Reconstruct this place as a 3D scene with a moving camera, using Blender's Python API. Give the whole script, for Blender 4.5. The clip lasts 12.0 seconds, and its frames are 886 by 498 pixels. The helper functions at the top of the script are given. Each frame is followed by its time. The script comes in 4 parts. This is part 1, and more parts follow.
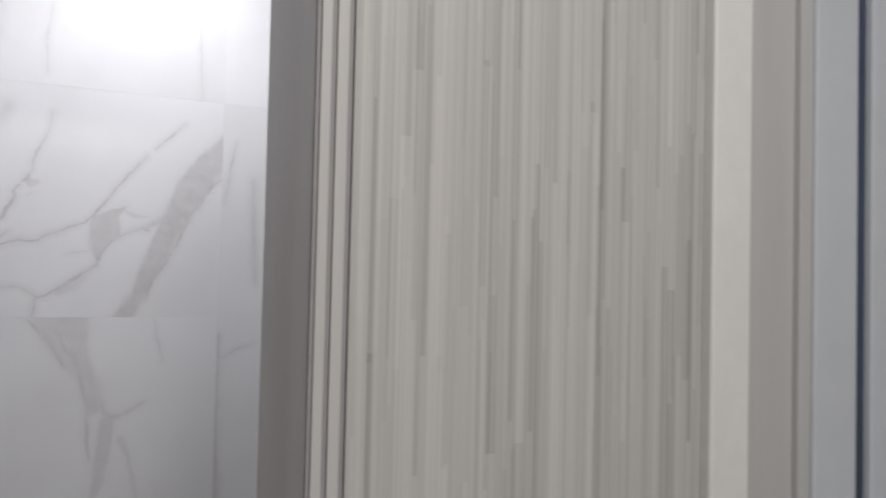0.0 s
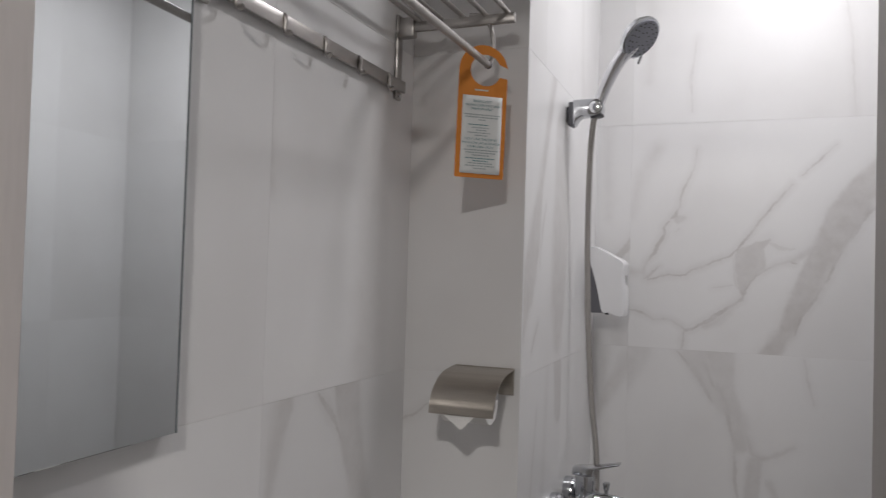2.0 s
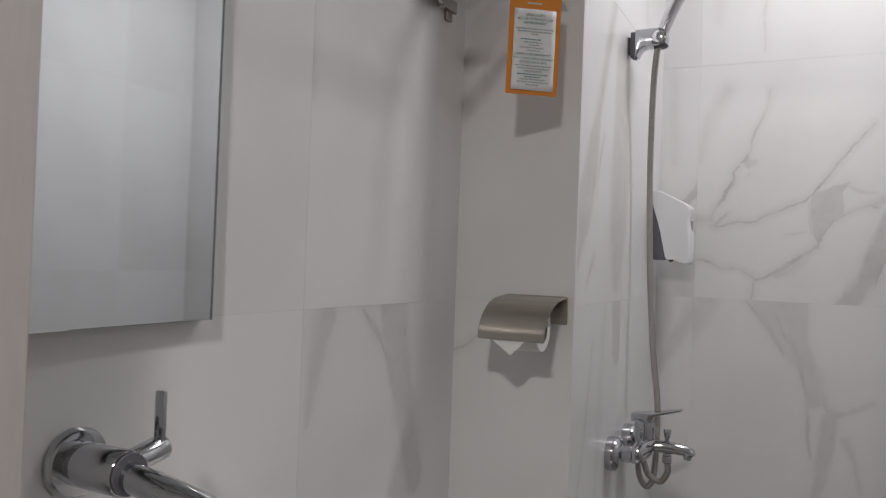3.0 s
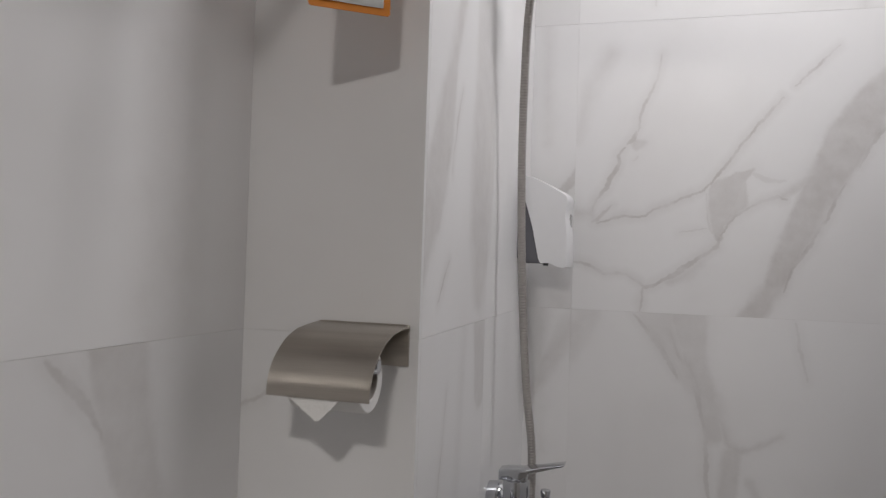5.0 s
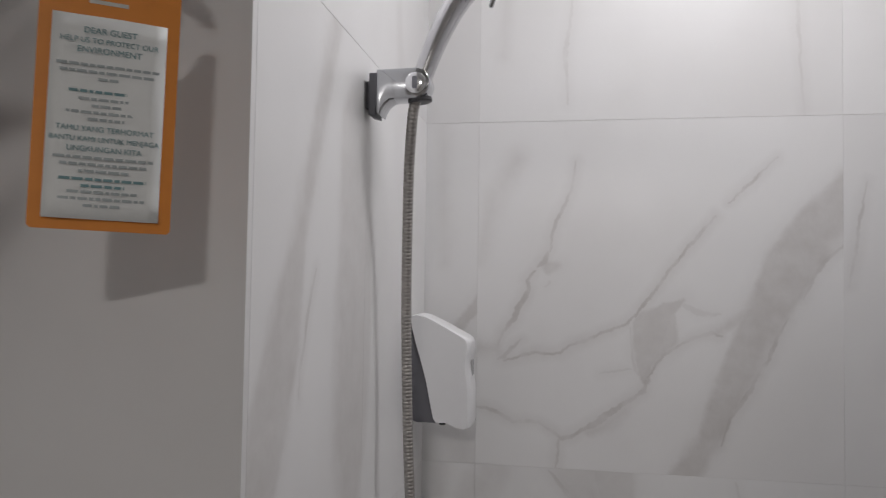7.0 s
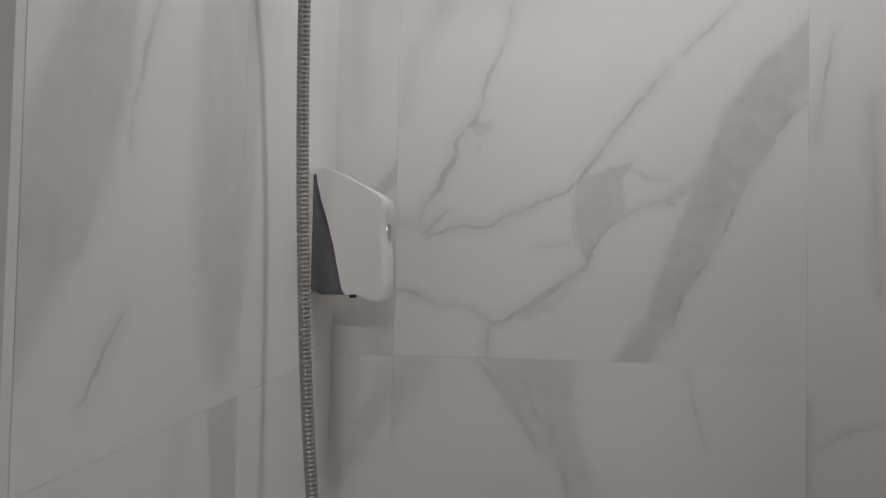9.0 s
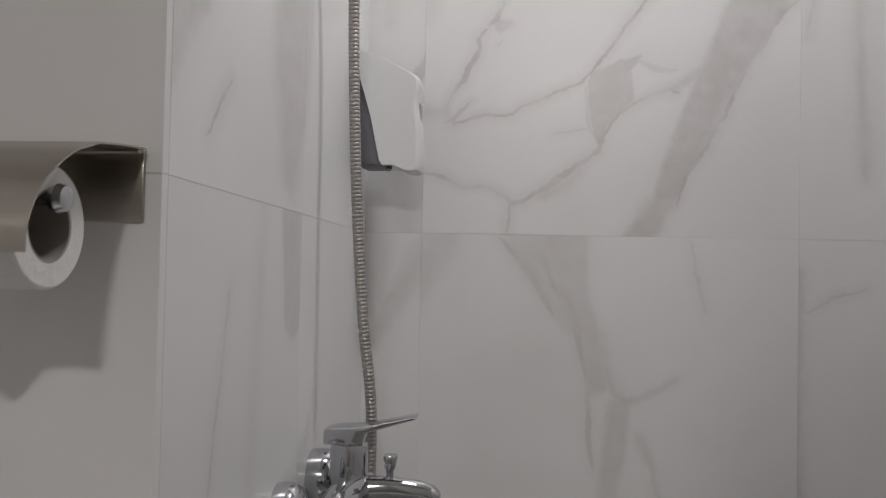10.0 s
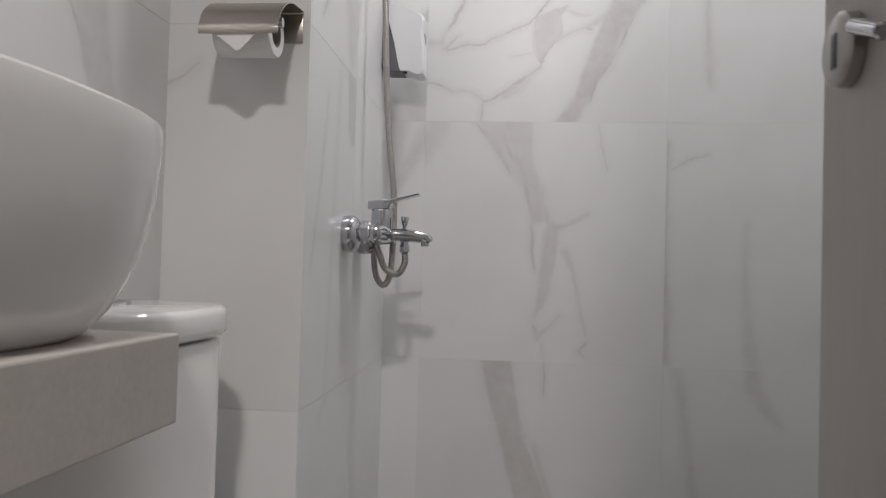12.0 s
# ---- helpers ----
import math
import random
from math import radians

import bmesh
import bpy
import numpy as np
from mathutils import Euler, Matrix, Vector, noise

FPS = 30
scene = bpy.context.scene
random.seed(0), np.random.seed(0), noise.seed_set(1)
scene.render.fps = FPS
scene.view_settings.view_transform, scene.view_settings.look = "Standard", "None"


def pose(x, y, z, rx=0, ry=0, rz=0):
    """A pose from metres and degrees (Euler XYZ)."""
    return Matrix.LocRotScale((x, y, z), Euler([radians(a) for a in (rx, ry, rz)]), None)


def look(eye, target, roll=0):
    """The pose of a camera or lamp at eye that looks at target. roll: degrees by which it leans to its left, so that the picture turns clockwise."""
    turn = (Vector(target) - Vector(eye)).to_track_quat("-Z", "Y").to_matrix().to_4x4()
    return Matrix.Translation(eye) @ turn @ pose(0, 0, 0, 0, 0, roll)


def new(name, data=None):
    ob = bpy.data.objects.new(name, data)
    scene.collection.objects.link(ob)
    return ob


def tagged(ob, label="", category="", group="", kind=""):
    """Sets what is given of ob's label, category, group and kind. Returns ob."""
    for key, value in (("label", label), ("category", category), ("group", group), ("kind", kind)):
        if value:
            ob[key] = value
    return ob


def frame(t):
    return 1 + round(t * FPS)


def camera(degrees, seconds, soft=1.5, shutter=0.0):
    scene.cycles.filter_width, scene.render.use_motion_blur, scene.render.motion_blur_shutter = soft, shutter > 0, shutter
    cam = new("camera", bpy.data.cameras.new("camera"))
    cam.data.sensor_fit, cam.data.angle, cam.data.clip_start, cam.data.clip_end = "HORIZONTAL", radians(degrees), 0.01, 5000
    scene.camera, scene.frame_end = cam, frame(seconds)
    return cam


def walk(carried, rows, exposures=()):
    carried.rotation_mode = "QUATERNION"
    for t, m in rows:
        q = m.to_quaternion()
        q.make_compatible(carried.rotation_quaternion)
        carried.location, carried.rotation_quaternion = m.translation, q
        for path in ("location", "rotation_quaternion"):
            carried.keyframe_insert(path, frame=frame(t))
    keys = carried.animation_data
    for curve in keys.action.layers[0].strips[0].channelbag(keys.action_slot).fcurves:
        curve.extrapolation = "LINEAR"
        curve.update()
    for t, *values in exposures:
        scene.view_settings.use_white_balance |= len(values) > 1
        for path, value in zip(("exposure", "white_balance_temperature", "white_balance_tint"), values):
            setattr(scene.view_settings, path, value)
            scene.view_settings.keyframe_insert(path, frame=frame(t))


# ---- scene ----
cam = camera(59.6, 12.0, soft=1.2, shutter=0.25)
walk(cam, [
    (0.0, look((0.326, -2.230, 1.390), (1.170, -0.418, 1.449), 1.3)),
    (0.2, look((0.330, -2.208, 1.394), (1.036, -0.339, 1.460), 1.1)),
    (0.5, look((0.341, -2.160, 1.412), (0.834, -0.222, 1.450), 1.1)),
    (1.0, look((0.354, -2.124, 1.410), (0.411, -0.126, 1.456), 0.9)),
    (1.5, look((0.358, -2.139, 1.427), (-0.039, -0.179, 1.485), 1.3)),
    (2.0, look((0.384, -2.137, 1.439), (-0.359, -0.281, 1.495), 1.7)),
    (2.5, look((0.404, -2.132, 1.377), (-0.511, -0.354, 1.422), 2.1)),
    (2.7, look((0.410, -2.122, 1.350), (-0.516, -0.350, 1.379), 2.2)),
    (3.5, look((0.365, -1.990, 1.310), (-0.465, -0.170, 1.347), 2.0)),
    (4.5, look((0.290, -1.783, 1.306), (-0.377, 0.102, 1.348), 1.8)),
    (5.0, look((0.280, -1.635, 1.342), (-0.294, 0.281, 1.372), 1.9)),
    (5.5, look((0.280, -1.527, 1.390), (-0.234, 0.404, 1.453), 1.4)),
    (6.0, look((0.273, -1.467, 1.485), (-0.190, 0.476, 1.571), 1.3)),
    (6.5, look((0.257, -1.424, 1.545), (-0.154, 0.531, 1.637), 1.0)),
    (7.5, look((0.270, -1.265, 1.575), (-0.042, 0.705, 1.632), 0.9)),
    (8.5, look((0.283, -1.144, 1.502), (0.059, 0.838, 1.531), 0.9)),
    (9.0, look((0.263, -1.159, 1.373), (0.065, 0.830, 1.439), 1.2)),
    (9.5, look((0.246, -1.190, 1.278), (0.045, 0.799, 1.320), 1.7)),
    (10.0, look((0.228, -1.266, 1.192), (0.044, 0.725, 1.243), 1.2)),
    (10.5, look((0.248, -1.370, 1.131), (0.078, 0.623, 1.152), 2.1)),
    (11.0, look((0.312, -1.572, 1.012), (0.098, 0.418, 1.064), 1.3)),
    (11.5, look((0.333, -1.760, 0.930), (0.114, 0.227, 0.976), 1.4)),
    (11.9, look((0.345, -1.918, 0.887), (0.117, 0.068, 0.940), 1.6)),
    (12.0, look((0.346, -1.943, 0.874), (0.123, 0.044, 0.927), 1.6)),
], [(0.0, 0.22, 6250, 10), (0.5, -0.09, 6300, 10), (1.0, -0.13, 6350, 10), (1.5, -0.13, 6480, 10), (2.5, -0.1, 6540, 10), (5.0, -0.03, 6580, 10), (5.5, -0.08, 6580, 10), (6.5, -0.28, 6540, 10), (8.5, -0.65, 6720, 10), (9.0, -0.5, 6740, 10), (9.5, -0.25, 6650, 10), (10.5, 0.04, 6640, 10), (11.0, 0.09, 6600, 10), (12.0, 0.36, 6530, 10)])

# ---- light ----
world = bpy.data.worlds.new("world")
world.use_nodes = True
world.node_tree.nodes["Background"].inputs[0].default_value = (0.6, 0.62, 0.65, 1)
world.node_tree.nodes["Background"].inputs[1].default_value = 0.05
scene.world = world

BATH_CEILING, HALL_CEILING = 2.45, 2.28
LAMPS = [  # place, watts, radius, colour
    ((0.48, -0.46, BATH_CEILING - 0.012), 5.9, 0.10, (0.976, 0.968, 1.014)),
    ((0.38, -2.72, HALL_CEILING - 0.012), 18.6, 0.08, (1.0, 0.962, 0.935)),
]


def lamp(place, watts, radius, colour):
    data = bpy.data.lights.new("downlight_lamp", "AREA")
    data.shape, data.size, data.energy, data.color = "DISK", 2 * radius, watts, colour
    ob = new("downlight_lamp", data)
    ob.matrix_world = pose(*place)


for row in LAMPS:
    lamp(*row)


# ---- materials ----
def material(name, colour, rough=0.5, metal=0.0, grain=0.0, grain_scale=60.0, bump=0.0, coat=0.0, spread=(1, 1, 1), spots=0.0):
    """A surface with cloudy colour variation at two scales and fine relief."""
    m = bpy.data.materials.new(name)
    m.use_nodes = True
    nt = m.node_tree
    p = nt.nodes["Principled BSDF"]
    p.inputs["Roughness"].default_value, p.inputs["Metallic"].default_value = rough, metal
    p.inputs["Coat Weight"].default_value = coat
    co = nt.nodes.new("ShaderNodeTexCoord")
    mp = nt.nodes.new("ShaderNodeMapping")
    mp.inputs["Scale"].default_value = spread
    nt.links.new(co.outputs["Object"], mp.inputs["Vector"])
    a, b = nt.nodes.new("ShaderNodeTexNoise"), nt.nodes.new("ShaderNodeTexNoise")
    a.inputs["Scale"].default_value, b.inputs["Scale"].default_value = grain_scale, grain_scale / 14
    a.inputs["Detail"].default_value = 4
    mix = nt.nodes.new("ShaderNodeMath")
    mix.operation = "ADD"
    for n in (a, b):
        nt.links.new(mp.outputs[0], n.inputs["Vector"])
    nt.links.new(a.outputs["Fac"], mix.inputs[0])
    nt.links.new(b.outputs["Fac"], mix.inputs[1])
    ramp = nt.nodes.new("ShaderNodeMapRange")
    ramp.inputs["From Min"].default_value, ramp.inputs["From Max"].default_value = 0.6, 1.4
    ramp.inputs["To Min"].default_value, ramp.inputs["To Max"].default_value = 1 - grain, 1 + grain
    nt.links.new(mix.outputs[0], ramp.inputs["Value"])
    sc = nt.nodes.new("ShaderNodeVectorMath")
    sc.operation = "SCALE"
    sc.inputs[0].default_value = colour
    nt.links.new(ramp.outputs[0], sc.inputs["Scale"])
    nt.links.new(sc.outputs[0], p.inputs["Base Color"])
    rr = nt.nodes.new("ShaderNodeMapRange")
    rr.inputs["From Min"].default_value, rr.inputs["From Max"].default_value = 0.3, 0.7
    rr.inputs["To Min"].default_value, rr.inputs["To Max"].default_value = rough * (1 - spots), rough * (1 + spots)
    nt.links.new(b.outputs["Fac"], rr.inputs["Value"])
    nt.links.new(rr.outputs[0], p.inputs["Roughness"])
    if bump:
        bp = nt.nodes.new("ShaderNodeBump")
        bp.inputs["Strength"].default_value, bp.inputs["Distance"].default_value = bump, 0.002
        nt.links.new(a.outputs["Fac"], bp.inputs["Height"])
        nt.links.new(bp.outputs[0], p.inputs["Normal"])
    return m


def marble(name, veins):
    """Polished white tile print: a vein is (points, strength, edge); a point is (x across, z up, half width), all in metres on the tile; edge is how softly the vein ends."""
    m = bpy.data.materials.new(name)
    m.use_nodes = True
    nt = m.node_tree
    p = nt.nodes["Principled BSDF"]

    def node(kind, op=None):
        n = nt.nodes.new(kind)
        if op:
            n.operation = op
        return n

    def put(value, socket):
        if isinstance(value, (int, float)):
            socket.default_value = value
        else:
            nt.links.new(value, socket)

    def calc(op, a, b, c=None):
        n = node("ShaderNodeMath", op)
        for k, v in enumerate((a, b, c)):
            if v is not None:
                put(v, n.inputs[k])
        return n.outputs[0]

    def noise_at(scale, detail=2.0, rough=0.5):
        n = node("ShaderNodeTexNoise")
        n.inputs["Scale"].default_value, n.inputs["Detail"].default_value, n.inputs["Roughness"].default_value = scale, detail, rough
        nt.links.new(co, n.inputs["Vector"])
        return n

    def ranged(value, a, b, c, d, smooth=False):
        n = node("ShaderNodeMapRange")
        n.interpolation_type = "SMOOTHSTEP" if smooth else "LINEAR"
        for k, v in zip(("From Min", "From Max", "To Min", "To Max"), (a, b, c, d)):
            put(v, n.inputs[k])
        put(value, n.inputs["Value"])
        return n.outputs[0]

    def most(a, b):
        return b if a is None else calc("MAXIMUM", a, b)

    co = node("ShaderNodeTexCoord").outputs["Object"]
    flat = node("ShaderNodeVectorMath", "MULTIPLY")
    flat.inputs[1].default_value = (1, 0, 1)
    nt.links.new(co, flat.inputs[0])
    where = flat.outputs[0]
    # ragged courses: the veins wander at a coarse and a fine scale
    for scale, detail, much in ((26.0, 2.0, 0.010), (85.0, 5.0, 0.009)):
        cen = node("ShaderNodeVectorMath", "SUBTRACT")
        cen.inputs[1].default_value = (0.5, 0.5, 0.5)
        nt.links.new(noise_at(scale, detail, 0.65).outputs["Color"], cen.inputs[0])
        mul = node("ShaderNodeVectorMath", "MULTIPLY")
        mul.inputs[1].default_value = (much, 0, much)
        nt.links.new(cen.outputs[0], mul.inputs[0])
        add = node("ShaderNodeVectorMath", "ADD")
        nt.links.new(where, add.inputs[0])
        nt.links.new(mul.outputs[0], add.inputs[1])
        where = add.outputs[0]
    # a wash ends crisply here and gently there
    keen = ranged(noise_at(11.0, 2.0).outputs["Fac"], 0.36, 0.62, 0.35, 1.35)
    lines = washes = halos = None
    for points, strength, edge in veins:
        outside = None
        thin = max(w for _, _, w in points) < 0.0105
        if thin:  # hairlines run out to a point
            points = [(x, z, 0.62 * w) for x, z, w in points]
            points = [(*points[0][:2], 0.35 * points[0][2]), *points[1:-1], (*points[-1][:2], 0.35 * points[-1][2])]
        for (ax, az, wa), (bx, bz, wb) in zip(points, points[1:]):
            d = Vector((bx - ax, 0, bz - az))
            pa = node("ShaderNodeVectorMath", "SUBTRACT")
            nt.links.new(where, pa.inputs[0])
            pa.inputs[1].default_value = (ax, 0, az)
            dot = node("ShaderNodeVectorMath", "DOT_PRODUCT")
            nt.links.new(pa.outputs[0], dot.inputs[0])
            dot.inputs[1].default_value = d / max(d.length_squared, 1e-9)
            cl = node("ShaderNodeClamp")
            nt.links.new(dot.outputs["Value"], cl.inputs[0])
            sc = node("ShaderNodeVectorMath", "SCALE")
            sc.inputs[0].default_value = d
            nt.links.new(cl.outputs[0], sc.inputs["Scale"])
            dist = node("ShaderNodeVectorMath", "DISTANCE")
            nt.links.new(pa.outputs[0], dist.inputs[0])
            nt.links.new(sc.outputs[0], dist.inputs[1])
            far = calc("SUBTRACT", dist.outputs["Value"], calc("MULTIPLY_ADD", cl.outputs[0], wb - wa, wa))
            outside = far if outside is None else calc("MINIMUM", outside, far)
        if thin:
            lines = most(lines, ranged(outside, 0.0026, -0.0012, 0.0, 0.82 * strength, True))
            halos = most(halos, ranged(outside, 0.020, 0.0, 0.0, 0.30 * strength, True))
        else:
            uneven = calc("MULTIPLY", outside, keen)
            washes = most(washes, ranged(uneven, edge, -1.6 * edge, 0.0, 0.92 * strength, True))
            halos = most(halos, ranged(outside, 0.026, -0.004, 0.0, 0.22 * strength, True))
    # veins fade in and out along their way
    fade = ranged(noise_at(20.0, 3.0).outputs["Fac"], 0.34, 0.62, 0.22, 1.05)
    cloudy = ranged(noise_at(24.0, 5.0, 0.62).outputs["Fac"], 0.30, 0.70, 0.70, 1.18)
    haze = ranged(noise_at(3.2, 3.0, 0.5).outputs["Fac"], 0.36, 0.72, 0.0, 0.11, True)
    amount = haze
    if washes is not None:
        washes = calc("MULTIPLY", washes, cloudy)
    if lines is not None:
        lines = calc("MULTIPLY", lines, fade)
    if halos is not None:
        amount = calc("ADD", amount, calc("MULTIPLY", halos, cloudy))
    if lines is not None and washes is not None:
        both = calc("MULTIPLY_ADD", calc("MINIMUM", lines, washes), 0.3, calc("MAXIMUM", lines, washes))
        amount = calc("ADD", amount, both)
    elif lines is not None or washes is not None:
        amount = calc("ADD", amount, lines if washes is None else washes)
    mix = node("ShaderNodeMix")
    mix.data_type = "RGBA"
    mix.inputs[6].default_value, mix.inputs[7].default_value = (0.80, 0.795, 0.795, 1), (0.36, 0.328, 0.302, 1)
    nt.links.new(amount, mix.inputs[0])
    # tile-to-tile difference in tone
    info = node("ShaderNodeObjectInfo")
    tone = node("ShaderNodeVectorMath", "SCALE")
    nt.links.new(mix.outputs[2], tone.inputs[0])
    nt.links.new(ranged(info.outputs["Random"], 0.0, 1.0, 0.95, 1.03), tone.inputs["Scale"])
    nt.links.new(tone.outputs[0], p.inputs["Base Color"])
    nt.links.new(ranged(noise_at(9.0, 3.0).outputs["Fac"], 0.3, 0.7, 0.30, 0.33), p.inputs["Roughness"])
    return m


# the prints of the wall tile, 0.6 m square, with some shade painted in
BAND_STREAK = [
    ([(0.607, 0.484, 0.0235), (0.568, 0.422, 0.0395), (0.521, 0.356, 0.0425), (0.495, 0.302, 0.0375), (0.464, 0.235, 0.032), (0.434, 0.169, 0.028), (0.411, 0.119, 0.0245), (0.392, 0.06, 0.0195), (0.354, 0.002, 0.0235), (0.335, -0.032, 0.0245)], 0.34, 0.006),
    ([(0.517, 0.265, 0.003), (0.498, 0.234, 0.004), (0.486, 0.198, 0.004), (0.466, 0.169, 0.004), (0.457, 0.144, 0.0055), (0.441, 0.123, 0.004), (0.421, 0.09, 0.0035), (0.411, 0.053, 0.0025)], 0.4, 0.004),
    ([(0.601, 0.385, 0.004), (0.576, 0.366, 0.005), (0.556, 0.335, 0.0045), (0.538, 0.298, 0.004)], 0.38, 0.005),
    ([(0.457, 0.272, 0.011), (0.429, 0.256, 0.0115), (0.405, 0.241, 0.0065)], 0.26, 0.008),
]
BAND_PATCH = [
    ([(0.318, 0.262, 0.020), (0.322, 0.228, 0.020), (0.302, 0.190, 0.012)], 0.26, 0.004),
    ([(0.35, 0.292, 0.004), (0.323, 0.274, 0.014), (0.295, 0.246, 0.0295), (0.292, 0.21, 0.0255), (0.284, 0.179, 0.013), (0.288, 0.156, 0.0075)], 0.3, 0.003),
    ([(0.348, 0.284, 0.0095), (0.372, 0.272, 0.008), (0.409, 0.268, 0.004)], 0.16, 0.008),
    ([(0.262, 0.245, 0.0025), (0.266, 0.199, 0.0025), (0.27, 0.172, 0.0025), (0.283, 0.158, 0.0025)], 0.2, 0.003),
    ([(0.255, 0.103, 0.0075), (0.227, 0.077, 0.011), (0.194, 0.062, 0.0065)], 0.22, 0.008),
]
BAND_SMUDGE = [
    ([(0.125, 0.344, 0.012), (0.141, 0.349, 0.0055)], 0.22, 0.004),
    ([(0.126, 0.318, 0.01), (0.119, 0.31, 0.004)], 0.15, 0.006),
    ([(0.123, 0.371, 0.0025), (0.117, 0.354, 0.0075), (0.107, 0.344, 0.0045)], 0.34, 0.003),
    ([(0.07, 0.537, 0.017), (0.026, 0.463, 0.0185), (0.009, 0.385, 0.013), (0.003, 0.355, 0.007)], 0.16, 0.014),
    ([(-0.001, 0.202, 0.013), (0.036, 0.198, 0.0095)], 0.24, 0.01),
]
BAND_VEIN = [
    ([(0.17, 0.529, 0.0035), (0.165, 0.488, 0.002), (0.152, 0.456, 0.0035), (0.134, 0.42, 0.004), (0.129, 0.398, 0.0025), (0.126, 0.372, 0.0025)], 0.34, 0.004),
    ([(0.102, 0.338, 0.0035), (0.088, 0.321, 0.0035), (0.09, 0.308, 0.005), (0.079, 0.286, 0.0065), (0.071, 0.272, 0.0085), (0.066, 0.254, 0.0065), (0.054, 0.242, 0.0045), (0.045, 0.229, 0.0035), (0.037, 0.206, 0.005)], 0.42, 0.004),
    ([(0.077, 0.218, 0.0035), (0.06, 0.201, 0.004), (0.048, 0.188, 0.005), (0.036, 0.182, 0.004)], 0.36, 0.004),
]
BAND_WEB = [
    ([(0.048, 0.181, 0.0025), (0.069, 0.186, 0.0025), (0.103, 0.197, 0.0025), (0.126, 0.196, 0.0025), (0.145, 0.197, 0.003), (0.163, 0.21, 0.0025), (0.187, 0.219, 0.003), (0.212, 0.231, 0.0025), (0.237, 0.241, 0.0025), (0.257, 0.252, 0.0025), (0.271, 0.267, 0.0025)], 0.44, 0.003),
    ([(0.499, 0.531, 0.0015), (0.471, 0.503, 0.002), (0.447, 0.481, 0.0025), (0.423, 0.457, 0.0025)], 0.4, 0.003),
    ([(0.401, 0.434, 0.0035), (0.383, 0.412, 0.003), (0.367, 0.392, 0.0035), (0.343, 0.364, 0.0035), (0.322, 0.336, 0.003), (0.302, 0.305, 0.0025), (0.286, 0.284, 0.003), (0.27, 0.263, 0.0035)], 0.46, 0.003),
]
BAND_RING = [
    ([(0.29, 0.159, 0.004), (0.304, 0.183, 0.003), (0.328, 0.204, 0.003), (0.353, 0.221, 0.0025), (0.377, 0.234, 0.003), (0.393, 0.238, 0.004), (0.411, 0.232, 0.0025)], 0.42, 0.003),
    ([(0.288, 0.154, 0.005), (0.285, 0.137, 0.005), (0.268, 0.124, 0.0035), (0.255, 0.115, 0.005), (0.235, 0.102, 0.0075), (0.218, 0.089, 0.009), (0.202, 0.076, 0.007), (0.185, 0.067, 0.0045), (0.165, 0.056, 0.0045), (0.148, 0.052, 0.004), (0.135, 0.062, 0.003), (0.122, 0.07, 0.0025)], 0.42, 0.003),
]
BAND_FOOT = [
    ([(0.122, 0.07, 0.0025), (0.109, 0.077, 0.0025), (0.088, 0.078, 0.003), (0.067, 0.075, 0.003), (0.054, 0.083, 0.0035), (0.036, 0.092, 0.0045), (0.019, 0.097, 0.004), (0.002, 0.101, 0.0045)], 0.38, 0.004),
    ([(0.144, 0.05, 0.0025), (0.143, 0.029, 0.0025), (0.14, 0.002, 0.0035)], 0.36, 0.004),
    ([(0.264, 0.173, 0.0015), (0.238, 0.17, 0.0015), (0.213, 0.164, 0.001)], 0.24, 0.004),
]
FORK_TRUNK = [
    ([(0.185, 0.60, 0.048), (0.222, 0.525, 0.034), (0.252, 0.455, 0.022)], 0.16, 0.008),
    ([(0.129, 0.595, 0.007), (0.154, 0.565, 0.006), (0.183, 0.53, 0.007), (0.206, 0.491, 0.0055), (0.217, 0.472, 0.0045)], 0.3, 0.004),
    ([(0.238, 0.592, 0.0365), (0.246, 0.523, 0.027), (0.262, 0.478, 0.0195), (0.282, 0.417, 0.0225), (0.289, 0.361, 0.018)], 0.22, 0.006),
    ([(0.201, 0.566, 0.004), (0.216, 0.516, 0.0045), (0.238, 0.495, 0.005), (0.253, 0.455, 0.0085), (0.263, 0.41, 0.0055), (0.272, 0.37, 0.005), (0.276, 0.322, 0.006), (0.277, 0.269, 0.0065), (0.286, 0.224, 0.0055)], 0.28, 0.005),
    ([(0.277, 0.438, 0.0055), (0.302, 0.389, 0.0055), (0.317, 0.349, 0.0085), (0.336, 0.335, 0.011), (0.357, 0.341, 0.0055), (0.373, 0.35, 0.007), (0.392, 0.359, 0.0055), (0.414, 0.372, 0.003)], 0.26, 0.006),
]
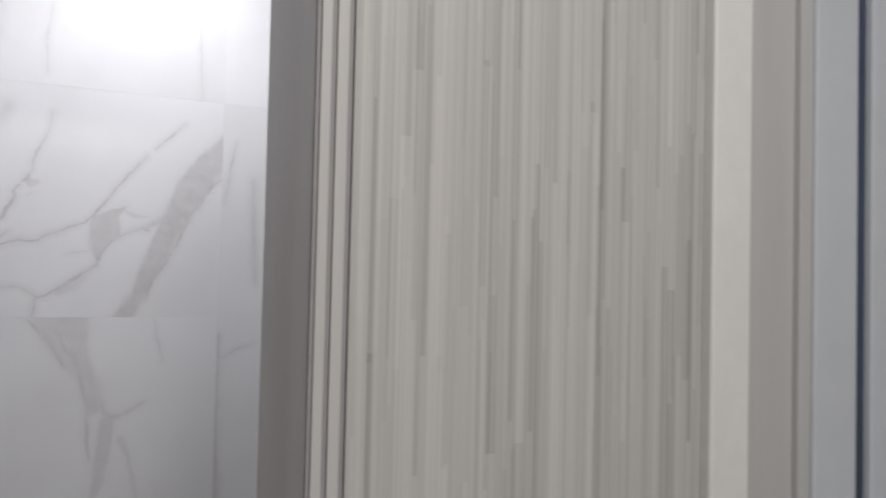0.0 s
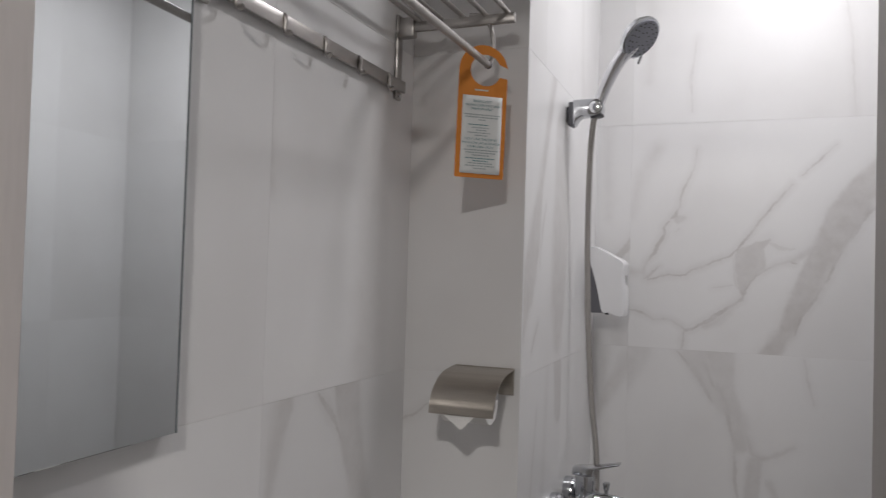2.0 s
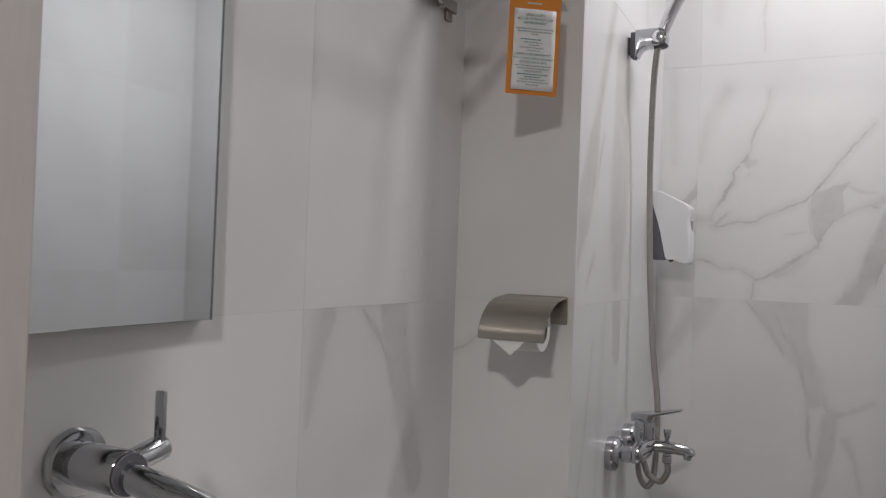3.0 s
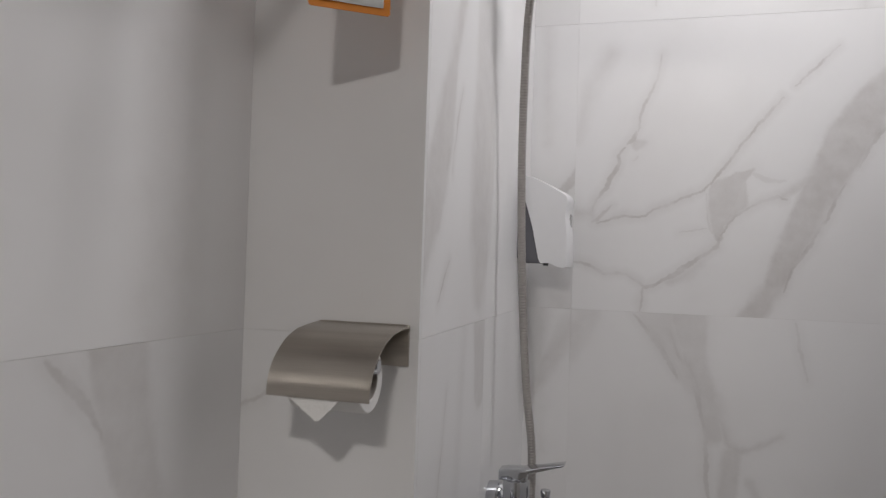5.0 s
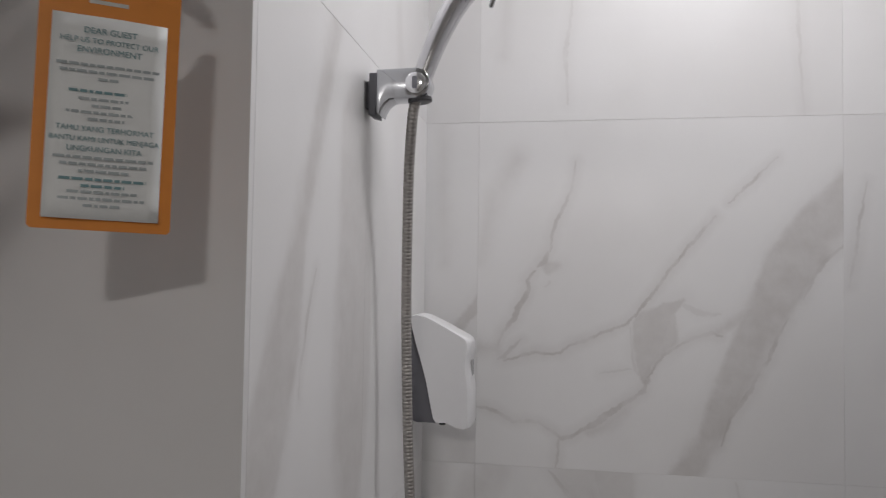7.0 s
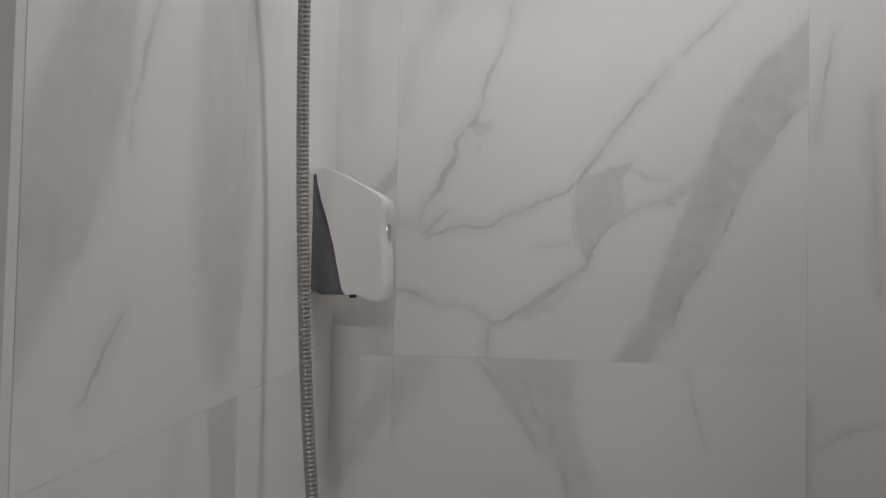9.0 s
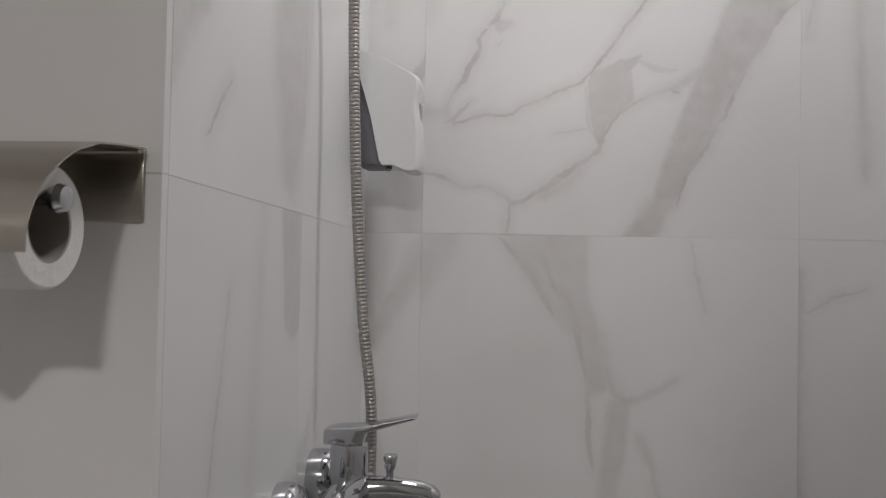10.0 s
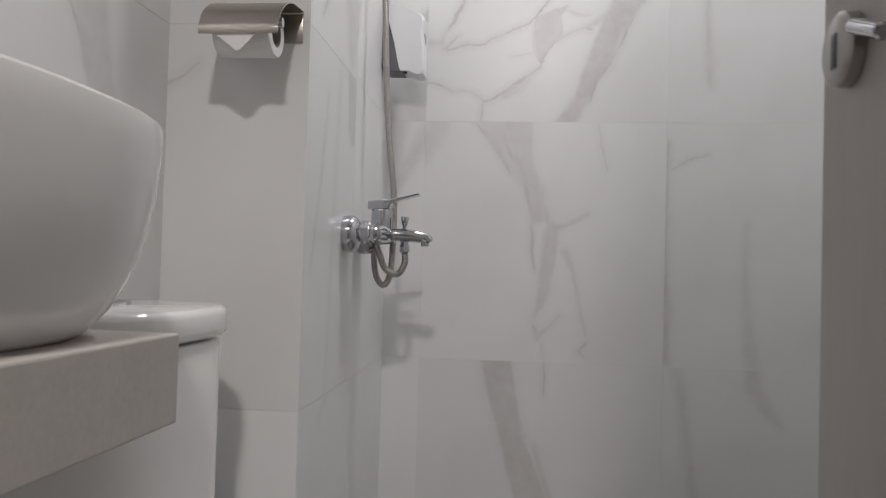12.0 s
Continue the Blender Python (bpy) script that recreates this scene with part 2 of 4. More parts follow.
FORK_FOOT = [
    ([(0.322, 0.323, 0.0195), (0.317, 0.256, 0.0195), (0.311, 0.213, 0.018), (0.306, 0.171, 0.0165), (0.295, 0.135, 0.0095), (0.285, 0.111, 0.0045)], 0.25, 0.006),
    ([(0.283, 0.093, 0.0055), (0.294, 0.061, 0.0095), (0.309, 0.076, 0.007), (0.329, 0.096, 0.004), (0.348, 0.116, 0.003)], 0.25, 0.005),
    ([(0.304, 0.042, 0.004), (0.312, 0.003, 0.004)], 0.25, 0.005),
    ([(0.358, 0.274, 0.011), (0.379, 0.229, 0.0055), (0.385, 0.199, 0.005), (0.397, 0.135, 0.0045), (0.413, 0.074, 0.0035)], 0.20, 0.006),
    ([(0.413, 0.052, 0.0055), (0.396, 0.031, 0.0075), (0.408, 0.017, 0.0035)], 0.26, 0.004),
    ([(0.027, 0.59, 0.032), (0.0, 0.521, 0.0205), (-0.022, 0.46, 0.01)], 0.2, 0.01),
    ([(0.434, 0.593, 0.003), (0.443, 0.539, 0.0045), (0.457, 0.483, 0.002)], 0.2, 0.006),
]
SLASH = [
    ([(0.189, 0.629, 0.038), (0.197, 0.584, 0.038), (0.211, 0.515, 0.0355), (0.235, 0.418, 0.0305), (0.263, 0.329, 0.036), (0.287, 0.261, 0.039)], 0.3, 0.004),
    ([(0.293, 0.39, 0.007), (0.316, 0.311, 0.01), (0.334, 0.256, 0.011)], 0.22, 0.006),
    ([(0.312, 0.614, 0.0045), (0.314, 0.561, 0.0035), (0.314, 0.516, 0.003)], 0.34, 0.004),
]
PLUME = [
    ([(0.012, 0.485, 0.003), (0.05, 0.508, 0.003), (0.10, 0.522, 0.002)], 0.3, 0.004),
    ([(0.001, 0.544, 0.0065), (0.0, 0.444, 0.0055), (-0.001, 0.277, 0.007), (0.005, 0.139, 0.0105), (0.004, 0.015, 0.0105)], 0.38, 0.008),
    ([(0.193, 0.353, 0.004), (0.189, 0.241, 0.008), (0.196, 0.159, 0.012), (0.206, 0.044, 0.0195), (0.21, 0.01, 0.0195)], 0.2, 0.01),
]
PLUME_FOOT = [
    ([(0.03, 0.595, 0.015), (0.045, 0.534, 0.012), (0.06, 0.426, 0.0105), (0.076, 0.284, 0.0105)], 0.25, 0.008),
    ([(-0.009, 0.614, 0.004), (-0.01, 0.45, 0.005), (-0.014, 0.313, 0.011)], 0.26, 0.008),
    ([(0.206, 0.644, 0.0185), (0.216, 0.556, 0.021), (0.25, 0.503, 0.016), (0.279, 0.468, 0.005)], 0.22, 0.01),
]
WISP = [
    ([(0.088, 0.389, 0.007), (0.09, 0.305, 0.008), (0.094, 0.221, 0.008), (0.098, 0.137, 0.011), (0.102, 0.092, 0.0065)], 0.24, 0.008),
    ([(0.037, 0.492, 0.0015), (0.027, 0.442, 0.0025), (0.017, 0.368, 0.0025), (0.01, 0.319, 0.002)], 0.34, 0.005),
]
VEIN_SHADE = [
    ([(0.62, 0.60, 0.018), (0.592, 0.548, 0.020), (0.552, 0.478, 0.018), (0.52, 0.41, 0.014)], 0.24, 0.008),
    # the column of shade by the corner, painted in as a streak
    ([(0.54, 0.60, 0.012), (0.535, 0.45, 0.010), (0.545, 0.30, 0.008)], 0.14, 0.012),
]
SHEER = [
    ([(0.47, 0.62, 0.02), (0.36, 0.365, 0.0179), (0.333, 0.296, 0.0357), (0.32, 0.256, 0.0438), (0.3, 0.216, 0.0459), (0.272, 0.161, 0.0472), (0.246, 0.115, 0.0331), (0.226, 0.072, 0.0238)], 0.34, 0.008),
    ([(0.407, 0.327, 0.0052), (0.395, 0.306, 0.0048), (0.384, 0.282, 0.0048), (0.373, 0.251, 0.0036), (0.365, 0.23, 0.0032), (0.365, 0.205, 0.002)], 0.36, 0.004),
    ([(0.552, 0.483, 0.0671), (0.558, 0.377, 0.0725), (0.555, 0.296, 0.0783), (0.554, 0.216, 0.0806), (0.55, 0.138, 0.0716), (0.55, 0.06, 0.0441)], 0.26, 0.012),
    ([(0.361, 0.092, 0.0028), (0.34, 0.073, 0.0024), (0.331, 0.058, 0.0024), (0.316, 0.041, 0.0016), (0.31, 0.036, 0.0008)], 0.42, 0.004),
]
SHEER_END = [
    ([(-0.047, 0.483, 0.0671), (-0.042, 0.377, 0.0725), (-0.045, 0.296, 0.0783), (-0.045, 0.216, 0.0806), (-0.05, 0.138, 0.0716), (-0.05, 0.06, 0.0441)], 0.26, 0.008),
]
COL_LOW = [
    ([(0.558, 0.612, 0.0394), (0.566, 0.554, 0.0371), (0.572, 0.499, 0.0366)], 0.3, 0.004),
]
LEFT_HI = [
    ([(-0.042, 0.528, 0.035), (-0.036, 0.484, 0.0322), (-0.025, 0.409, 0.0267), (0.0, 0.296, 0.011)], 0.22, 0.01),
    # soft shade beside the boxed-out column, put into the tile colour
    ([(0.311, 0.296, 0.0534), (0.307, 0.148, 0.058), (0.309, 0.0, 0.0575)], 0.12, 0.02),
]
LEFT_LO = [
    ([(0.238, 0.605, 0.0437), (0.256, 0.509, 0.0377), (0.293, 0.408, 0.0304), (0.324, 0.303, 0.0294)], 0.28, 0.006),
    ([(0.146, 0.595, 0.0052), (0.171, 0.573, 0.0084), (0.198, 0.548, 0.0072), (0.219, 0.514, 0.006)], 0.36, 0.004),
    ([(0.051, 0.592, 0.0267), (0.033, 0.538, 0.0193), (0.022, 0.476, 0.0106), (0.015, 0.442, 0.0032)], 0.26, 0.006),
]
NARROW = [
    ([(0.36, 0.502, 0.0035), (0.392, 0.516, 0.0035), (0.421, 0.538, 0.0035)], 0.34, 0.005),
]
PALE = [
    ([(0.365, 0.565, 0.005), (0.43, 0.60, 0.003), (0.50, 0.61, 0.003)], 0.20, 0.006), ([(0.36, 0.38, 0.016), (0.385, 0.25, 0.02), (0.40, 0.10, 0.022), (0.43, -0.01, 0.024)], 0.12, 0.012), ([(0.10, 0.5, 0.003), (0.2, 0.3, 0.003)], 0.2, 0.006),
]
LOFT = [([(0.035, 0.42, 0.010), (0.05, 0.30, 0.016), (0.04, 0.12, 0.012)], 0.13, 0.012), ([(0.165, 0.23, 0.003), (0.15, 0.12, 0.006), (0.155, 0.03, 0.003)], 0.20, 0.006), ([(0.50, 0.42, 0.002), (0.53, 0.20, 0.004), (0.54, 0.0, 0.003)], 0.22, 0.006)]
# second row: the dispenser's shadow on the wall below it, painted as a wash
NOOK = [([(0.558, 0.225, 0.010), (0.585, 0.258, 0.011), (0.612, 0.29, 0.013)], 0.34, 0.003), ([(0.555, 0.11, 0.018), (0.585, -0.01, 0.020)], 0.20, 0.012), ([(0.535, 0.6, 0.013), (0.54, 0.35, 0.012)], 0.14, 0.012)]
FLUE = [
    ([(0.46, 0.62, 0.018), (0.43, 0.30, 0.016), (0.40, -0.02, 0.012)], 0.12, 0.012), ([(0.37, 0.52, 0.004), (0.33, 0.36, 0.003), (0.28, 0.22, 0.002)], 0.30, 0.005), ([(0.13, 0.62, 0.022), (0.09, 0.30, 0.02), (0.10, -0.02, 0.018)], 0.14, 0.012),
]
PRINTS = {
    "band": BAND_STREAK + BAND_PATCH + BAND_SMUDGE + BAND_VEIN + BAND_WEB + BAND_RING + BAND_FOOT, "fork": FORK_TRUNK + FORK_FOOT, "slash": SLASH, "plume": PLUME, "plume_foot": PLUME_FOOT, "wisp": WISP, "vein_shade": VEIN_SHADE,
    "sheer": SHEER, "sheer_end": SHEER_END, "flue": FLUE + COL_LOW, "left_high": LEFT_HI, "left_low": LEFT_LO, "narrow": NARROW, "pale": PALE, "loft": LOFT, "nook": NOOK, "clear": [],
}
TILES = {name: marble("marble_tile_" + name, veins) for name, veins in PRINTS.items()}

GROUT = material("grout", (0.70, 0.69, 0.675), 0.9, grain=0.12, grain_scale=150, bump=0.2)
PLASTER = material("ceiling_paint", (0.80, 0.79, 0.77), 0.85, grain=0.03, grain_scale=200, bump=0.1)
TAUPE = material("taupe_laminate", (0.60, 0.562, 0.545), 0.42, grain=0.05, grain_scale=220, bump=0.06, spread=(1, 1, 0.12))
CASING = material("casing_foil", (0.45, 0.432, 0.405), 0.5, grain=0.05, grain_scale=120, spread=(1, 1, 0.05))
GASKET = material("dark_gasket", (0.27, 0.25, 0.245), 0.7, grain=0.1)
GREYBEIGE = material("grey_beige_foil", (0.40, 0.385, 0.37), 0.5, grain=0.06, grain_scale=120, spread=(1, 1, 0.05))
CREAM = material("cream_trim", (0.60, 0.595, 0.56), 0.55, grain=0.04, grain_scale=90)
STEELBLUE = material("grey_door_panel", (0.46, 0.475, 0.49), 0.35, grain=0.04, grain_scale=40)
NAVY = material("navy_edge", (0.035, 0.05, 0.075), 0.5, grain=0.1)
HALLPAINT = material("hall_paint", (0.62, 0.60, 0.56), 0.8, grain=0.04, grain_scale=120, bump=0.1)
# dark grey picked so that chrome and mirror reflect a dim hall
HALLGREY = material("hall_reflection_grey", (0.30, 0.285, 0.27), 0.8, grain=0.05, grain_scale=120, bump=0.1)
FLOORTILE = material("floor_tile", (0.24, 0.23, 0.22), 0.5, grain=0.10, grain_scale=35, bump=0.1)
SATINCHROME = material("satin_chrome", (0.60, 0.60, 0.62), 0.2, 1.0, grain=0.04, grain_scale=90, spots=0.4)
POLISHED = material("polished_chrome", (0.82, 0.83, 0.85), 0.16, 1.0, grain=0.02, spots=0.5)
CHROME = material("chrome", (0.52, 0.53, 0.55), 0.07, 1.0, grain=0.02, spots=0.5)
SATIN = material("satin_steel", (0.43, 0.395, 0.35), 0.30, 1.0, grain=0.10, grain_scale=900, bump=0.05, spread=(0.03, 1, 1))
TUBE = material("satin_tube", (0.42, 0.40, 0.385), 0.33, 1.0, grain=0.08, grain_scale=300)
HOSE = material("hose_metal", (0.42, 0.40, 0.38), 0.42, 1.0, grain=0.10, grain_scale=200)
WHITEPLASTIC = material("white_plastic", (0.80, 0.80, 0.81), 0.28, grain=0.015, grain_scale=60)
GREYPLASTIC = material("grey_plastic", (0.13, 0.13, 0.145), 0.45, grain=0.05, grain_scale=90)
DARKPLASTIC = material("dark_plastic", (0.05, 0.05, 0.055), 0.4, grain=0.1)
NOZZLE = material("nozzle_face", (0.27, 0.275, 0.31), 0.35, 0.3, grain=0.06)
CERAMIC = material("glazed_ceramic", (0.80, 0.79, 0.775), 0.12, grain=0.015, grain_scale=30, coat=0.3)
STONE = material("beige_stone", (0.47, 0.435, 0.40), 0.55, grain=0.08, grain_scale=180, bump=0.08)
PAPER = material("tissue_paper", (0.82, 0.81, 0.79), 0.95, grain=0.03, grain_scale=260, bump=0.35)
CARDBOARD = material("cardboard", (0.33, 0.30, 0.27), 0.9, grain=0.1)
ORANGE = material("orange_card", (0.75, 0.26, 0.035), 0.45, grain=0.05, grain_scale=80)
LABEL = material("white_label", (0.78, 0.79, 0.78), 0.55, grain=0.03, grain_scale=90)
INK = material("grey_green_ink", (0.40, 0.44, 0.45), 0.7, grain=0.1)
TEAL = material("teal_ink", (0.19, 0.32, 0.34), 0.7, grain=0.1)
MIRROR = material("mirror_silver", (0.74, 0.77, 0.78), 0.03, 1.0, grain=0.02, grain_scale=5, spots=0.6)
MIRROREDGE = material("mirror_edge", (0.18, 0.20, 0.21), 0.25, grain=0.05)
GLOW = bpy.data.materials.new("lamp_glow")
GLOW.use_nodes = True
GLOW.node_tree.nodes["Principled BSDF"].inputs["Emission Color"].default_value = (1, 0.97, 0.93, 1)
GLOW.node_tree.nodes["Principled BSDF"].inputs["Emission Strength"].default_value = 14

# striped laminate: thin vertical strips of uneven tone, broken off at uneven heights
STRIPED = bpy.data.materials.new("striped_laminate")
STRIPED.use_nodes = True


def build_striped(m):
    nt = m.node_tree
    p = nt.nodes["Principled BSDF"]
    sep = nt.nodes.new("ShaderNodeSeparateXYZ")
    nt.links.new(nt.nodes.new("ShaderNodeTexCoord").outputs["Object"], sep.inputs[0])

    def calc(op, a, b=0.0, c=0.0):
        n = nt.nodes.new("ShaderNodeMath")
        n.operation = op
        for k, v in enumerate((a, b, c)):
            if isinstance(v, (int, float)):
                n.inputs[k].default_value = v
            else:
                nt.links.new(v, n.inputs[k])
        return n.outputs[0]

    def chance(a, b, seed):
        both = nt.nodes.new("ShaderNodeCombineXYZ")
        both.inputs[2].default_value = seed
        for k, v in enumerate((a, b)):
            if isinstance(v, (int, float)):
                both.inputs[k].default_value = v
            else:
                nt.links.new(v, both.inputs[k])
        n = nt.nodes.new("ShaderNodeTexWhiteNoise")
        nt.links.new(both.outputs[0], n.inputs["Vector"])
        return n.outputs["Value"]

    def strips(wide, long, seed):
        """One value for each strip, changing at uneven heights along it."""
        row = calc("FLOOR", calc("MULTIPLY_ADD", sep.outputs[0], 1 / wide, seed * 0.37))
        along = calc("ADD", calc("DIVIDE", sep.outputs[2], long), calc("MULTIPLY", chance(row, 0.0, seed), 9.0))
        return chance(row, calc("FLOOR", along), seed + 3.0)

    tone = calc("MULTIPLY", strips(0.0031, 0.34, 1.0), 0.34)
    tone = calc("ADD", tone, calc("MULTIPLY", strips(0.0017, 0.22, 2.0), 0.22))
    tone = calc("ADD", tone, calc("MULTIPLY", strips(0.0062, 0.50, 4.0), 0.34))
    dash = calc("GREATER_THAN", strips(0.0037, 0.13, 7.0), 0.925)
    tone = calc("SUBTRACT", tone, calc("MULTIPLY", dash, 0.17))
    cloud = nt.nodes.new("ShaderNodeTexNoise")
    cloud.inputs["Scale"].default_value, cloud.inputs["Detail"].default_value = 7.0, 4.0
    tone = calc("ADD", tone, calc("MULTIPLY", cloud.outputs["Fac"], 0.12))
    ramp = nt.nodes.new("ShaderNodeValToRGB")
    ramp.color_ramp.elements[0].position, ramp.color_ramp.elements[0].color = 0.0, (0.255, 0.243, 0.228, 1)
    ramp.color_ramp.elements[1].position, ramp.color_ramp.elements[1].color = 0.88, (0.49, 0.471, 0.438, 1)
    e = ramp.color_ramp.elements.new(0.38)
    e.color = (0.385, 0.369, 0.343, 1)
    nt.links.new(tone, ramp.inputs[0])
    nt.links.new(ramp.outputs[0], p.inputs["Base Color"])
    p.inputs["Roughness"].default_value = 0.5
    bp = nt.nodes.new("ShaderNodeBump")
    bp.inputs["Strength"].default_value, bp.inputs["Distance"].default_value = 0.15, 0.001
    nt.links.new(tone, bp.inputs["Height"])
    nt.links.new(bp.outputs[0], p.inputs["Normal"])


build_striped(STRIPED)


# ---- builders ----
def linked(name, bm, mat, parent=None, label="", smooth=False):
    me = bpy.data.meshes.new(name)
    bm.normal_update()
    bm.to_mesh(me)
    bm.free()
    me.materials.append(mat)
    if smooth:
        me.shade_smooth()
        me.set_sharp_from_angle(angle=radians(38))
    ob = new(name, me)
    if parent:
        ob.parent = parent
    if label:
        ob["label"] = label
    return ob


def part(name, bm, mat, parent, label="", smooth=True):
    return linked(name, bm, mat, parent, label, smooth)


def thing(name, label, category, group=""):
    return tagged(new(name), label, category, group)


def box(x0, y0, z0, x1, y1, z1, bevel=0.0, bm=None, segments=2):
    bm2 = bmesh.new()
    bmesh.ops.create_cube(bm2, size=1.0, matrix=Matrix.Translation(((x0 + x1) / 2, (y0 + y1) / 2, (z0 + z1) / 2)) @ Matrix.Diagonal((x1 - x0, y1 - y0, z1 - z0, 1)))
    if bevel:
        bmesh.ops.bevel(bm2, geom=bm2.edges[:], offset=bevel, segments=segments, affect="EDGES", profile=0.5)
    return merge(bm, bm2) if bm else bm2


def merge(bm, other):
    me = bpy.data.meshes.new("tmp")
    other.to_mesh(me)
    other.free()
    bm.from_mesh(me)
    bpy.data.meshes.remove(me)
    return bm


def turned(profile, axis_start, axis_dir, bm=None, steps=32):
    """A solid of revolution: profile rows are (distance along the axis, radius)."""
    bm = bm or bmesh.new()
    q = Vector((0, 0, 1)).rotation_difference(Vector(axis_dir).normalized()).to_matrix()
    rings = []
    for d, r in profile:
        if r < 1e-6:
            rings.append([bm.verts.new(Vector(axis_start) + q @ Vector((0, 0, d)))])
        else:
            rings.append([bm.verts.new(Vector(axis_start) + q @ Vector((r * math.cos(2 * math.pi * k / steps), r * math.sin(2 * math.pi * k / steps), d))) for k in range(steps)])
    for a, b in zip(rings, rings[1:]):
        for k in range(steps):
            j = (k + 1) % steps
            if len(a) == 1 and len(b) > 1:
                bm.faces.new((a[0], b[j], b[k]))
            elif len(b) == 1 and len(a) > 1:
                bm.faces.new((a[k], a[j], b[0]))
            elif len(a) > 1:
                bm.faces.new((a[k], a[j], b[j], b[k]))
    for ring, flip in ((rings[0], True), (rings[-1], False)):
        if len(ring) > 1:
            bm.faces.new(ring[::-1] if flip else ring)
    bmesh.ops.recalc_face_normals(bm, faces=bm.faces)
    return bm


def smooth_path(points, step):
    """Points at even steps on a Catmull-Rom curve through the given ones."""
    pts = [np.array(p, float) for p in points]
    pts = [2 * pts[0] - pts[1]] + pts + [2 * pts[-1] - pts[-2]]
    out = []
    for a, b, c, d in zip(pts, pts[1:], pts[2:], pts[3:]):
        for t in np.linspace(0, 1, 40, endpoint=False):
            out.append(0.5 * (2 * b + (c - a) * t + (2 * a - 5 * b + 4 * c - d) * t * t + (3 * b - a - 3 * c + d) * t ** 3))
    out = np.array(out + [pts[-2]])
    run = np.concatenate([[0], np.cumsum(np.linalg.norm(np.diff(out, axis=0), axis=1))])
    n = max(2, int(run[-1] / step))
    at = np.linspace(0, run[-1], n)
    return np.stack([np.interp(at, run, out[:, k]) for k in range(3)], 1)


def swept(path, radii, bm=None, steps=14):
    """A tube along the path, with its radius at each point."""
    bm = bm or bmesh.new()
    rings, side = [], None
    for k, p in enumerate(path):
        t = Vector(path[min(k + 1, len(path) - 1)] - path[max(k - 1, 0)]).normalized()
        if side is None:
            side = t.orthogonal().normalized()
        side = (side - t * side.dot(t)).normalized()
        up = t.cross(side)
        rings.append([bm.verts.new(Vector(p) + radii[k] * (math.cos(2 * math.pi * j / steps) * side + math.sin(2 * math.pi * j / steps) * up)) for j in range(steps)])
    for a, b in zip(rings, rings[1:]):
        for j in range(steps):
            bm.faces.new((a[j], a[(j + 1) % steps], b[(j + 1) % steps], b[j]))
    bm.faces.new(rings[0][::-1])
    bm.faces.new(rings[-1])
    bmesh.ops.recalc_face_normals(bm, faces=bm.faces)
    return bm


def rod(a, b, r, bm=None, steps=14):
    d = Vector(b) - Vector(a)
    e = min(r * 0.3, d.length / 4)
    return turned([(0, 0), (0, r - e), (e, r), (d.length - e, r), (d.length, r - e), (d.length, 0)], a, d, bm, steps)


def prism(outline, lo, hi, axis, bevel=0.0, bm=None):
    """Extrudes an outline of pairs along an axis: 'x' takes (y, z), 'y' takes (x, z), 'z' takes (x, y)."""
    bm2 = bmesh.new()

    def at(p, h):
        return {"x": (h, p[0], p[1]), "y": (p[0], h, p[1]), "z": (p[0], p[1], h)}[axis]

    low, high = [bm2.verts.new(at(p, lo)) for p in outline], [bm2.verts.new(at(p, hi)) for p in outline]
    caps = [bm2.faces.new(low), bm2.faces.new(high)]
    for k in range(len(outline)):
        j = (k + 1) % len(outline)
        bm2.faces.new((low[k], low[j], high[j], high[k]))
    bmesh.ops.recalc_face_normals(bm2, faces=bm2.faces)
    if bevel:
        rim = [e for f in caps for e in f.edges]
        bmesh.ops.bevel(bm2, geom=rim, offset=bevel, segments=3, affect="EDGES", profile=0.5)
    return merge(bm, bm2) if bm else bm2


def superellipse(a, b, n, steps):
    out = []
    for k in range(steps):
        t = 2 * math.pi * k / steps
        c, s = math.cos(t), math.sin(t)
        out.append((a * math.copysign(abs(c) ** (2 / n), c), b * math.copysign(abs(s) ** (2 / n), s)))
    return out


def stacked(layers, centre, n=2.5, steps=64, bm=None):
    """Rounded hollow ware: layers are (z, half width x, half width y, shift x); the last closes."""
    bm = bm or bmesh.new()
    rings = []
    for z, a, b, dx in layers:
        rings.append([bm.verts.new((centre[0] + dx + x, centre[1] + y, z)) for x, y in superellipse(a, b, n, steps)])
    for lo, hi in zip(rings, rings[1:]):
        for k in range(steps):
            bm.faces.new((lo[k], lo[(k + 1) % steps], hi[(k + 1) % steps], hi[k]))
    bm.faces.new(rings[0][::-1])
    bm.faces.new(rings[-1])
    bmesh.ops.recalc_face_normals(bm, faces=bm.faces)
    return bm


# ---- structure ----
COLUMN_Y, LEFT_X, RIGHT_X = -0.785, -0.229, 1.13   # toilet-paper wall, mirror wall, far side wall
DOOR_IN, DOOR_OUT = -1.665, -1.838                 # the thick wall in which the doorway sits
JAMB_L, JAMB_R, HEAD = -0.116, 0.445, 2.10
LEAN = 0.020                                       # the mixer wall runs this far out of square by the shower wall
SKIN = 0.0095                                      # tiles stand this far in front of the bare wall


def slab(name, label, mat, *corners):
    return tagged(linked(name, box(*corners), mat), label, "wall", kind="structure")


